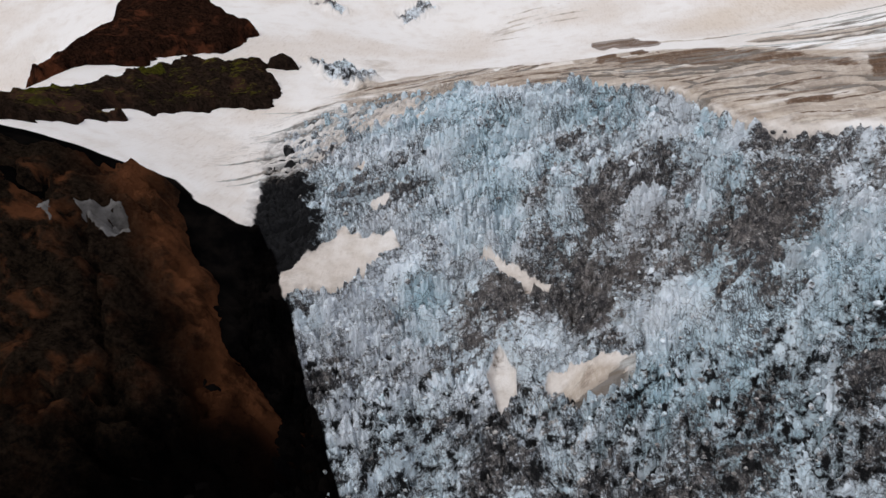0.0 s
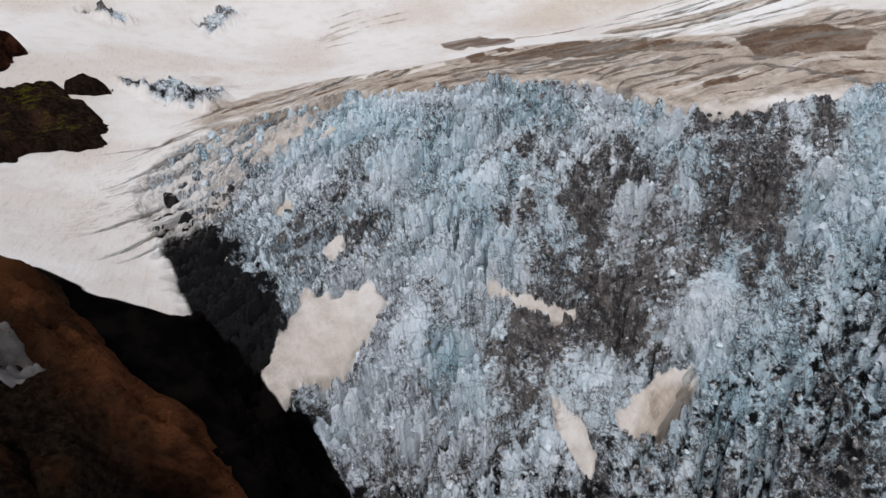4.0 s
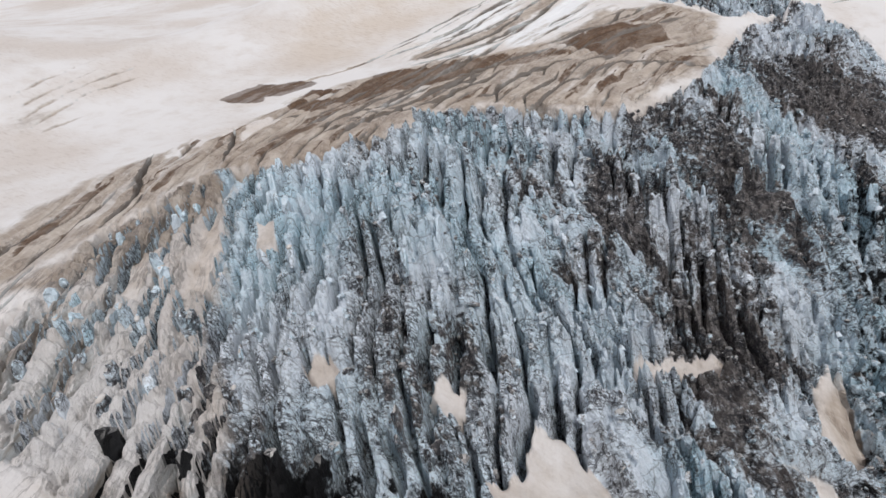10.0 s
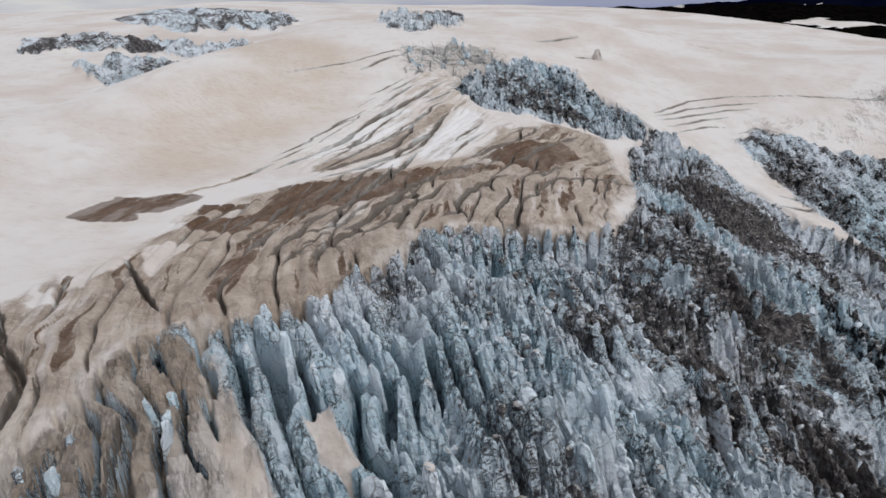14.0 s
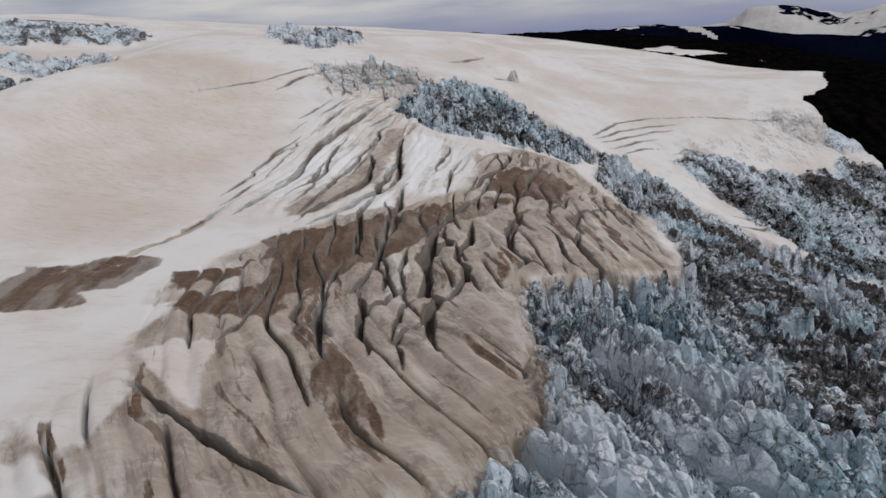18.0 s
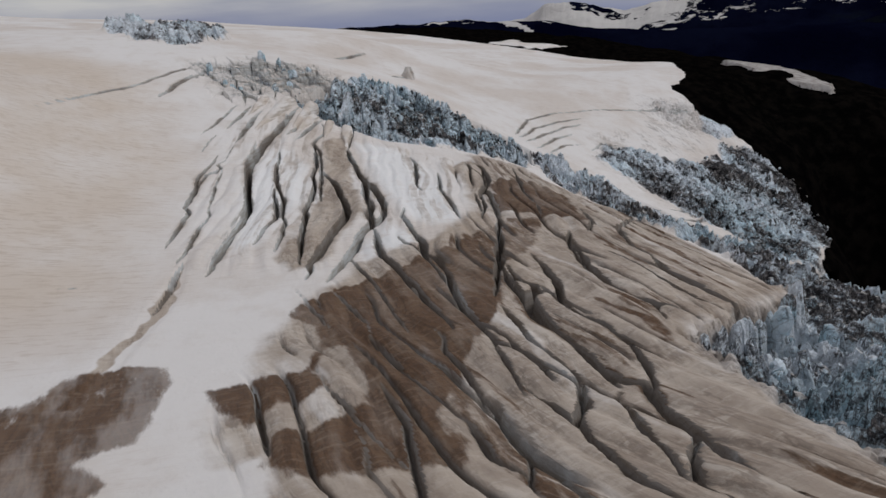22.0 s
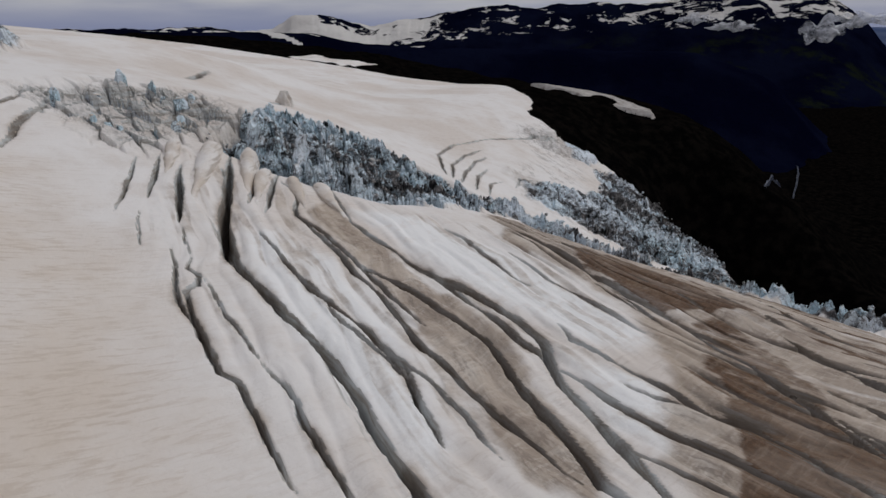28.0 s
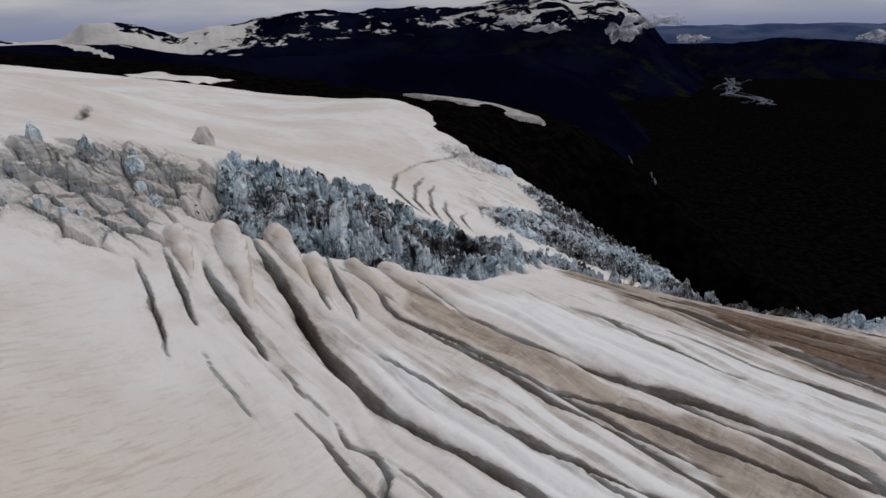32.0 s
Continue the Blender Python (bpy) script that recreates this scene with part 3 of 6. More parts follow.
BROWN_SPOTS = ([(96, 341), (98, 334), (97, 327), (101, 323), (99, 320), (94, 325), (89, 324), (87, 331), (84, 336), (88, 340)],
               [(101, 374), (103, 363), (109, 359), (109, 352), (106, 346), (101, 344), (92, 345), (86, 348), (84, 354), (79, 350), (77, 353), (77, 358), (76, 364), (78, 374)],
               [(75, 338), (81, 335), (82, 329), (84, 321), (80, 314), (70, 310), (64, 313), (67, 321), (70, 328), (71, 334)],
               [(160, 262), (186, 250), (205, 226), (188, 218), (164, 230), (148, 236)])
TAN_FIELD = [(121, 322), (100, 334), (86, 342), (70, 338), (52, 338), (36, 346), (20, 346), (-6, 344), (-40, 324), (-60, 296), (-34, 300), (4, 304), (14, 287), (26, 267),
             (50, 272), (66, 270), (84, 262), (90, 250), (98, 220), (160, 202), (200, 202), (236, 206), (232, 232), (206, 256), (166, 264), (148, 288), (138, 308)]
TAN_SPOTS = ([(232, 262), (260, 268), (240, 282), (206, 300), (176, 318), (158, 322), (164, 304), (196, 288)],
             [(-44, 336), (-38, 326), (-20, 352), (-34, 372), (-60, 372)],
             [(300, 90), (330, 100), (318, 128), (300, 120)],
             [(14, 408), (40, 412), (62, 424), (36, 436), (16, 428)])
PALE_BULGE = [(34, 225), (43, 217), (34, 206), (38, 195), (28, 191), (15, 198), (5, 207), (-1, 213), (8, 219)]
BULGE_CORE = [(17, 214), (27, 212), (27, 203), (22, 198), (14, 204)]
PALE_SIDE = [(175, 207), (198, 194), (142, 175), (124, 160), (104, 151), (77, 149), (57, 144), (34, 131), (18, 143), (45, 156), (76, 164), (111, 176)]
SNOW_BREAKS = ([(44, 350), (46, 343), (53, 338), (52, 336), (43, 331), (34, 332), (29, 333), (30, 338), (38, 345)],
               [(55, 336), (58, 329), (58, 322), (52, 322), (41, 322), (36, 321), (41, 327), (49, 332)],
               [(77, 366), (76, 354), (76, 337), (70, 336), (62, 341), (53, 346), (48, 352)],
               [(28, 342), (25, 336), (20, 332), (19, 332), (20, 338)])
RUBBLE_BROWN = [(45, 211), (61, 204), (88, 188), (120, 186), (150, 192), (220, 176), (250, 156), (210, 130), (150, 150), (110, 172), (84, 168), (59, 165), (42, 160), (22, 162), (10, 150), (-8, 160), (-4, 176), (6, 178), (4, 196), (27, 188)]
BLUE_SPOTS = ((30, 218, 9), (88, 196, 10), (74, 170, 13), (180, 192, 16), (96, 176, 12), (-6, 262, 22), (10, 240, 16), (52, 246, 16), (-26, 262, 14), (40, 146, 16), (62, 138, 22), (-20, 176, 8),
              (318, 240, 16), (300, 300, 12), (230, 70, 30), (110, 140, 24), (4, 286, 12), (60, 262, 10), (150, 190, 12))

# crevasses: the widest opening, the depth, and the line in plan
CREVASSES_DOME = (
    (2.6, 11, (282, 286.9), (257, 302.3), (250, 307.6), (242, 312), (232, 315.9), (195, 321.8), (188, 322.2), (178, 325.5)),
    (2.8, 11, (279, 303.3), (250, 318)),
    (0.5, 2, (250, 318), (233, 323.6)),
    (1.8, 8, (287, 304.8), (264, 318.7)),
    (0.5, 2, (259, 322.9), (239, 330.9)),
    (1.0, 6, (288, 310.9), (276, 317.3), (259, 328.2)),
    (1.0, 4, (240, 324.5), (218, 333.5), (208, 335.1), (193, 338.8)),
    (0.6, 3, (225, 324.9), (206, 329.6), (191, 332.4)),
    (1.6, 8, (271, 285.8), (252, 299.5)),
    (1.6, 7, (268, 280.3), (247, 297.8)),
)
CREVASSES_FAN = (
    (1.2, 4, (263, 283.6), (258, 283.4), (253, 284.6), (243, 291.1), (234, 291.2), (209, 296.5), (199, 299.7), (185, 302.9)),
    (1.0, 4, (240, 304.1), (228, 306.4), (217, 310.3), (199, 312.2), (191, 312.1), (176, 316.1), (171, 319.4)),
    (2.2, 8, (255, 272.4), (233, 281.6)),
    (2.6, 7, (217, 283.9), (206, 285), (194, 284.7), (184, 285.6), (175, 287.6), (168, 290.5), (159, 298.6), (152, 302.5)),
    (1.8, 7, (219, 263.1), (211, 264.5), (204, 266.6), (192, 271.3), (184, 272.7)),
    (2.2, 7, (165, 286.2), (145, 288.3), (139, 291)),
    (1.6, 5, (187, 296.4), (176, 297), (157, 308.3)),
)
CREVASSES_FAN_LOW = (
    (1.4, 6, (223, 238), (208, 240), (191, 246.3), (178, 255.9), (166, 260.6), (156, 267.2)),
    (1.0, 5, (234, 323.1), (229, 325.9), (225, 325.5), (222, 327.5), (221, 330.5), (209, 334.4), (193, 338.5), (189, 337.8), (164, 344.5)),
    (1.0, 5, (192, 332.1), (184, 333.1), (153, 342.3)),
    (3.0, 11, (274, 294.2), (268, 296.1), (251, 306.5), (226, 317), (185, 323.1), (178, 325.5), (173, 327.9), (144, 337.1)),
    (0.9, 4, (222, 308), (205, 311.5), (191, 312.1), (175, 315.4), (170, 315.5), (151, 322.3)),
    (2.0, 8, (202, 312.7), (191, 315), (181, 315.7), (175, 317), (159, 325.7)),
)
CREVASSES_FIELD = (
    (1.7, 8, (241, 291.2), (220, 295.7), (210, 299.1), (198, 301.7), (180, 308.4), (142, 318)),
    (2.8, 9, (213, 295.3), (201, 294.9), (181, 296.9), (171, 300), (159, 306.9), (146, 312.8), (141, 316.3), (137, 316.5), (133, 318.4)),
    (2.8, 9, (236, 280.3), (233, 281.6), (221, 283.3), (199, 285.5), (186, 289.4), (177, 290.6), (171, 293.2), (165, 294.3), (158, 299.6), (148, 304.1), (129, 315.3)),
    (2.2, 8, (170, 283.5), (165, 286.2), (145, 288.3), (139, 290.6), (135, 289.3), (129, 289.9), (122, 291.1), (112, 293.9), (92, 296.5)),
)
CREVASSES_FIELD_SOUTH = (
    (2.2, 8, (162, 295), (156, 295.7), (149, 298.3), (140, 300), (122, 299.6), (104, 300.4), (97, 301.6)),
    (0.9, 4, (143, 306.9), (125, 306.6), (101, 308.3)),
    (0.7, 3, (127, 315), (107, 313.5), (103, 314.5)),
    (0.6, 3, (129, 321.5), (106, 319.8)),
    (1.6, 6, (200, 261), (182, 267.1), (157, 272.2)),
    (1.4, 6, (177, 258.2), (160, 264.9)),
    (1.4, 6, (216, 243.9), (205, 245.5), (199, 245.2), (193, 245.8), (183, 252.3), (166, 257.1), (157, 260.7)),
    (1.2, 5, (224, 219.2), (185, 237.6), (165, 244.1), (156, 248)),
    (2.2, 9, (160, 259.4), (135, 272.5), (109, 287.7)),
)
CREVASSES_FIELD_WEST = (
    (3.2, 10, (125, 277.8), (98, 285), (83, 285), (71, 288.4)),
    (2.2, 7, (143, 248.2), (128, 257), (120, 260), (109, 262), (103, 262.5), (97, 260.9), (88, 256.5)),
    (2.2, 8, (113, 275.3), (97, 276.9), (92, 275.5), (87, 277), (81, 277.8), (73, 281.5), (69, 284)),
    (1.4, 6, (128, 248.7), (119, 246.8), (102, 249.8), (96, 250.1), (89, 246.8)),
    (1.4, 6, (107, 288.2), (91, 290.6), (80, 290.4), (74, 292.1), (70, 294.5)),
    (1.6, 7, (94, 296.4), (74, 301.5)),
    (1.6, 7, (100, 304.1), (97, 303.7), (94, 304.8), (83, 305.4), (77, 306.6)),
    (1.2, 5, (168, 228.2), (151, 234.5), (139, 245.1)),
)
CREVASSES_BRINK = (
    (1.2, 5, (226, 139.6), (143, 232.6), (130, 238.2), (123, 237.9)),
    (1.3, 5, (104, 314.1), (103, 314.5), (86, 312.8), (73, 310.6)),
    (2.0, 8, (80, 305.9), (77, 306.6), (74, 306), (66, 306.9), (49, 305.5), (45, 304.5)),
    (2.0, 7, (80, 299.6), (75, 299.9), (71, 298.7), (54, 299.1)),
    (1.6, 6, (152, 292), (146, 292.2), (139, 291), (92, 296.2), (87, 293.9), (74, 292.5), (70, 294.5), (68, 297.4), (62, 299.2), (54, 299.1), (50, 297.9), (44, 297.8)),
)
CREVASSES_WEST = (
    (2.8, 9, (125, 276.4), (116, 278.2), (113, 276.6), (110, 277.7), (109, 280.2), (106, 281.4), (99, 283.6), (92, 284.8), (74, 286.3), (71, 283.7), (66, 286.2), (61, 287), (54, 287.8), (43, 287.3)),
    (2.4, 9, (128, 268.8), (114, 271.2), (105, 275.2), (96, 274.9)),
    (1.8, 7, (135, 252.1), (121, 258.7), (105, 262.4), (96, 260.6), (92, 263.2), (88, 264.8)),
    (1.8, 7, (126, 238), (123, 238), (119, 240.7), (112, 243.4), (102, 244.2), (93, 243.9), (89, 245.9), (85, 244.8), (82, 245.2)),
    (1.6, 6, (66, 307.1), (63, 307.8), (58, 310.2), (55, 310.1)),
)
CREVASSES_WEST_LOW = (
    (1.8, 6, (76, 311.2), (73, 310.6), (65, 311.1), (60, 309.4), (59, 310)),
    (1.2, 5, (87, 317.6), (75, 318.1), (58, 322.5), (55, 322.3)),
    (0.5, 2, (95, 325.1), (75, 322.6), (66, 320.1)),
    (0.5, 2, (79, 324), (75, 323.6), (70, 324.9), (66, 324.8), (59, 322.8)),
    (1.4, 6, (71, 288.4), (69, 290.6), (53, 294.4), (51, 295.3)),
    (1.6, 6, (63, 287.5), (57, 289), (55, 292), (51, 293.4), (50, 293.6), (48, 292.7), (39, 293.2)),
    (2.4, 8, (45, 278.2), (42, 277.9), (36, 275.8), (33, 275.7)),
)
CREVASSES_J = (
    (2.6, 10, (129, 279), (126, 278.3), (120, 280.9), (118, 280), (110, 282.2), (108, 280.6), (100, 283.3), (75, 285.7), (70, 284), (66, 285.8), (55, 283.6), (46, 283.7)),
    (2.2, 9, (108, 262.5), (103, 263.4), (98, 265.8), (89, 266.4), (85, 268.5), (67, 272.5), (52, 274.6)),
    (2.0, 8, (57, 310.2), (39, 307.9)),
    (2.0, 8, (48, 305.2), (39, 304.1), (24, 296.4), (17, 292.3)),
    (3.0, 9, (54, 335.9), (39, 327.3), (15, 311.4)),
    (2.4, 8, (56, 322.4), (55, 322.3), (51, 319.7), (27, 308.9), (12, 300.8)),
    (0.7, 3, (55, 325), (39, 321.3)),
)
CREVASSES_K = (
    (1.2, 5, (69, 350), (45, 341.6), (38, 338.6), (32, 334.2)),
    (2.8, 8, (44, 349.9), (37, 345.6), (29, 338.3)),
    (0.8, 4, (33, 333.2), (30, 330), (21, 326.2)),
    (0.9, 4, (51, 299.9), (44, 298.1), (39, 298.8), (29, 297.4)),
    (1.2, 6, (41, 308.1), (39, 307.9), (37, 304.8), (34, 305.5)),
    (2.0, 8, (31, 340.3), (22, 331.4), (20, 327.1), (16, 325.1), (-13, 299)),
    (2.0, 8, (19, 313.5), (15, 310.7), (13, 307.5), (10, 304.7), (3, 296.6)),
    (1.8, 7, (19, 303.2), (14, 299.7), (12, 297.1), (5, 291.3)),
    (1.6, 7, (35, 317.9), (21, 306.4), (15, 302), (11, 300.1)),
)
CREVASSES_L = (
    (2.6, 9, (14, 338.5), (-8, 315.1), (-18, 308.1)),
    (1.8, 7, (32, 297.7), (29, 296.4), (26, 293.6), (19, 290.3)),
    (1.8, 7, (63, 306.6), (59, 305.1), (57, 303.8), (56, 300.7), (54, 299.1), (51, 299.9), (50, 297.9), (45, 297.5), (43, 293.6), (39, 293.2), (23, 285.4)),
    (1.6, 6, (46, 287.6), (46, 283.7), (42, 283.2), (35, 279.8), (33, 277.3), (29, 277.3), (24, 274.7)),
)
CREVASSES_THIN = (
    (1.5, 2, (155, 340.5), (147, 342.5), (138, 344.5), (128, 348)),
    (0.9, 3, (147, 365), (146.5, 361.5), (146.8, 358)),
    (2.2, 6, (452, 205), (430, 222), (408, 240)),
    (2.6, 6, (398, 190), (390, 206), (378, 214)),
    (1.5, 6, (84, 167), (74, 166), (66, 163), (57, 162), (48, 159), (41, 157), (33, 153), (20, 148), (6, 142)),
    (1.4, 6, (62, 160), (46, 152), (36, 144), (24, 132)),
    (2.4, 7, (22, 346), (4, 330), (-11, 312), (-28, 303)),
    (1.8, 6, (46, 334), (28, 318), (12, 304)),
)
CREVASSES_SLOPE = (
    (1.8, 6, (-92, 226), (-79, 239), (-64, 250)),
    (2.0, 6, (-88, 213), (-79, 224), (-69, 236), (-58, 246)),
    (1.8, 6, (-84, 212), (-72, 225), (-60, 234)),
    (1.8, 6, (-86, 252), (-74, 259), (-60, 267), (-44, 276)),
    (1.6, 5, (-86, 257), (-70, 272), (-54, 287)),
    (1.8, 6, (-80, 264), (-61, 277), (-47, 285), (-30, 294)),
    (1.6, 5, (-76, 261), (-53, 272), (-35, 283), (-18, 292)),
    (1.0, 4, (-88, 282), (-68, 285), (-50, 294)),
    (1.0, 4, (-80, 276), (-62, 290), (-44, 300)),
    (1.2, 4, (-64, 300), (-44, 312), (-22, 322)),
    (1.2, 4, (-52, 298), (-32, 309), (-8, 322)),
)
CREVASSES_SECOND = (
    (1.3, 4, (304, 173), (335, 147), (350, 120), (360, 81), (367, 21), (374, -20)),
    (1.2, 4, (301, 172), (322, 150), (336, 125), (345, 100)),
    (1.1, 4, (297, 171), (315, 148), (328, 126), (335, 108)),
    (1.0, 4, (291, 168), (311, 143), (320, 125)),
    (1.0, 3, (288, 162), (304, 141), (307, 128)),
    (0.8, 3, (299, 129), (310, 110), (306, 102), (294, 99), (285, 98)),
    (1.4, 5, (265, 117), (265, 80), (277, 36), (306, -26)),
    (1.4, 5, (258, 119), (258, 83), (269, 41), (298, -21)),
    (1.4, 5, (251, 121), (251, 85), (261, 43), (289, -18)),
    (1.4, 5, (242, 124), (244, 88), (253, 47), (279, -12)),
    (1.4, 5, (233, 128), (236, 90), (245, 51), (269, -6)),
    (1.4, 5, (228, 93), (237, 54), (258, 0)),
)
CREVASSES_CAP = (
    (0.9, 2, (345, 314), (320, 335), (284, 366), (262, 380)),
    (2.2, 3, (330, 318), (312, 330), (290, 342)),
    (1.4, 4, (500, 130), (480, 70), (478, 30)),
    (1.0, 0.8, (16, 411), (34, 420), (60, 428), (92, 424)),
    (1.0, 0.8, (14, 420), (40, 430), (66, 436), (96, 434)),
    (0.9, 0.7, (20, 430), (45, 438), (85, 446)),
    (0.9, 0.7, (30, 442), (58, 450), (92, 456)),
    (0.9, 0.7, (10, 404), (30, 410), (52, 412)),
)


def grid_mesh(name, x, y, z, layers, material, flat=None):
    """One sheet of quads over a grid, with the zone layers as point attributes."""
    rows, cols = x.shape
    me = bpy.data.meshes.new(name)
    me.vertices.add(rows * cols)
    me.vertices.foreach_set("co", np.stack([x, y, z], -1).astype(np.float32).ravel())
    i = (np.arange(rows - 1)[:, None] * cols + np.arange(cols - 1)[None, :]).ravel()
    quads = np.stack([i, i + 1, i + 1 + cols, i + cols], -1).astype(np.int32)
    me.loops.add(quads.size)
    me.loops.foreach_set("vertex_index", quads.ravel())
    me.polygons.add(len(quads))
    me.polygons.foreach_set("loop_start", np.arange(0, quads.size, 4, dtype=np.int32))
    me.polygons.foreach_set("use_smooth", np.ones(len(quads), bool) if flat is None else (flat[:-1, :-1] < 0.5).ravel())
    me.update(calc_edges=True)
    for key, values in layers.items():
        me.attributes.new(key, "FLOAT", "POINT").data.foreach_set("value", np.clip(values, 0, 1).astype(np.float32).ravel())
    me.materials.append(material)
    return new(name, me)


def zones(x, y):
    """The zone layers at every point, each from 0 to 1."""
    wx, wy = x + 5 * fbm(x, y, 22, 4, 31), y + 5 * fbm(x, y, 22, 4, 37)
    fx, fy = x + 1.6 * fbm(x, y, 7, 4, 33), y + 1.6 * fbm(x, y, 7, 4, 39)
    z = {"flow": (across(x + 3 * fbm(x, y, 22, 2, 131), y + 3 * fbm(x, y, 22, 2, 137)) + 500) / 1000}
    fall = smooth(close_to(fx, fy, ICEFALL), -2.5, 3.5)
    tower = smooth(close_to(fx, fy, DOME_SERACS), -2, 4)
    second = smooth(close_to(wx, wy, SECOND_FALL), -6, 8)
    second = np.maximum(second, 0.7 * smooth(close_to(wx, wy, SECOND_EDGE), -5, 7))
    band = smooth(close_to(wx, wy, DOME_BAND), -8, 10)
    cliffs = np.zeros(x.shape)
    for c in (CLIFF_A, CLIFF_B, CLIFF_C, CLIFF_D, CLIFF_E, CLIFF_F, ICE_NORTH_WEST):
        cliffs = np.maximum(cliffs, smooth(close_to(wx, wy, c), -3, 5))
    patches = np.zeros(x.shape)
    for c in SNOW_PATCHES:
        patches = np.maximum(patches, smooth(close_to(0.5 * (fx + wx), 0.5 * (fy + wy), c), -0.8, 1.2))
    strips = np.zeros(x.shape)
    for c in SMOOTH_STRIPS:
        strips = np.maximum(strips, smooth(close_to(fx, fy, c), -0.8, 1.0))
    z["patch"] = patches
    z["clean"] = np.zeros(x.shape)
    for c in CLEAN_SNOW:
        z["clean"] = np.maximum(z["clean"], smooth(close_to(fx, fy, c), -2.5, 3.5))
    z["strips"] = strips
    z["cap"] = np.maximum.reduce([smooth(close_to(wx, wy, SNOWY_WEST), -7, 12), band, 0.8 * smooth(close_to(fx, fy, ICEFALL), -3, 1) * (1 - smooth(close_to(fx, fy, ICEFALL), 0.2, 2.5)) * smooth(x, -30, 0) * (1 - smooth(x, 100, 125)), smooth(close_to(wx, wy, [(318, 116), (304, 90), (296, 70), (320, 20), (350, 0), (388, -40), (392, 30), (330, 70)]), -6, 10)])
    z["fall"], z["tower"], z["second"], z["band"], z["cliffs"] = fall * (1 - patches) * (1 - strips), tower, second, band, cliffs
    z["ice"] = np.maximum.reduce([fall, tower, second, band * 0.8, cliffs * 0.75]) * (1 - patches) * (1 - strips)
    out = -inside(wx, wy, ICE_OUTLINE)
    z["rock"] = smooth(out, -2, 3)
    z["grit"] = np.maximum.reduce([0.48 * smooth(-wy, -182, -146) * (1 - smooth(wx, 120, 180)), smooth(close_to(wx, wy, BLACK_SIDE), -12, 10), np.maximum(0.46 * second + 0.42 * tower + 0.35 * cliffs, 0.5 * smooth(close_to(wx, wy, ICE_NORTH_WEST), -4, 4))])
    z["brown"] = smooth(close_to(0.6 * fx + 0.4 * wx, 0.6 * fy + 0.4 * wy, BROWN_PATCH), -2.0, 3.0) * (0.60 + 0.40 * smooth(y, 270, 302))
    for c in BROWN_SPOTS:
        z["brown"] = np.maximum(z["brown"], smooth(close_to(0.5 * (fx + wx), 0.5 * (fy + wy), c), -2.0, 2.5) * 0.76)
    z["brown"] = np.maximum(z["brown"], 0.28 * smooth(close_to(wx, wy, BROWN_FIELD), -10, 14))
    z["brown"] = np.maximum(z["brown"], 0.75 * smooth(close_to(x + 34 * fbm(x, y, 46, 5, 34), y + 26 * fbm(x, y, 46, 5, 35), RUBBLE_BROWN), -12, 20) * (1 - 0.8 * np.exp(-((wx - 20) ** 2 + (wy - 205) ** 2) / 260.0)) * fall)
    z["ash"] = smooth(close_to(wx, wy, TAN_FIELD), -5, 7)
    for c in TAN_SPOTS:
        z["ash"] = np.maximum(z["ash"], smooth(close_to(wx, wy, c), -9, 14) * 0.5)
    for c in SNOW_BREAKS:
        z["ash"] = z["ash"] * (1 - 0.85 * smooth(close_to(fx, fy, c), -1.5, 1.5))
    z["ash"] = z["ash"] * (1 - 0.75 * smooth(close_to(fx, fy, ICEFALL), 2, 12))
    z["ash"] = np.maximum(z["ash"], 0.75 * z["cap"] * smooth(x, -30, 0) * (1 - smooth(x, 100, 125)))
    z["ash"] = np.maximum(z["ash"], 0.7 * smooth(close_to(wx, wy, [(-62, 296), (8, 308), (12, 290), (-10, 280), (-44, 276)]), -4, 6))
    z["ash"] = np.maximum(np.where(patches > 0.5, 0.42, z["ash"]), strips * 0.5)
    white = smooth(close_to(wx, wy, [(300, 296), (262, 326), (200, 333), (146, 340), (140, 322), (160, 300), (188, 262), (226, 250), (262, 280)]), -4, 4)
    z["ash"] = np.where(z["ice"] < 0.3, z["ash"] * (1 - 0.8 * white), z["ash"])
    z["ash"] = np.maximum(z["ash"], 0.75 * smooth(close_to(fx, fy, [(244, 288), (197, 301), (166, 314), (150, 323), (138, 322), (140, 312), (160, 302), (172, 293), (201, 288), (250, 276)]), -2, 3))
    z["dust"] = np.maximum(0, 0.8 * smooth(close_to(wx, wy, [(140, 352), (200, 340), (240, 331), (268, 345), (270, 400), (200, 425), (150, 400), (110, 375)]), -8, 18))
    z["dust"] = np.maximum(z["dust"], 0.9 * smooth(close_to(wx, wy, [(262, 330), (330, 345), (380, 420), (300, 440), (240, 380)]), -10, 25))
    z["ash"] = np.maximum(z["ash"], 0.85 * smooth(close_to(wx, wy, [(26, 160), (37, 158), (35, 150), (22, 134), (12, 134), (6, 146), (14, 152)]), -3, 3))
    z["ash"] = np.maximum(z["ash"], 0.9 * smooth(close_to(wx, fy, TRAIL), 0.0, 1.3))
    blue = np.zeros(x.shape)
    for bx, by, r in BLUE_SPOTS:
        blue = np.maximum(blue, np.exp(-((wx - bx) ** 2 + (wy - by) ** 2) / (r * r)))
    z["blue"] = np.maximum(blue, 0.45 * tower)
    pale = np.exp(-((wx - 20) ** 2 + (wy - 207) ** 2) / 260.0)
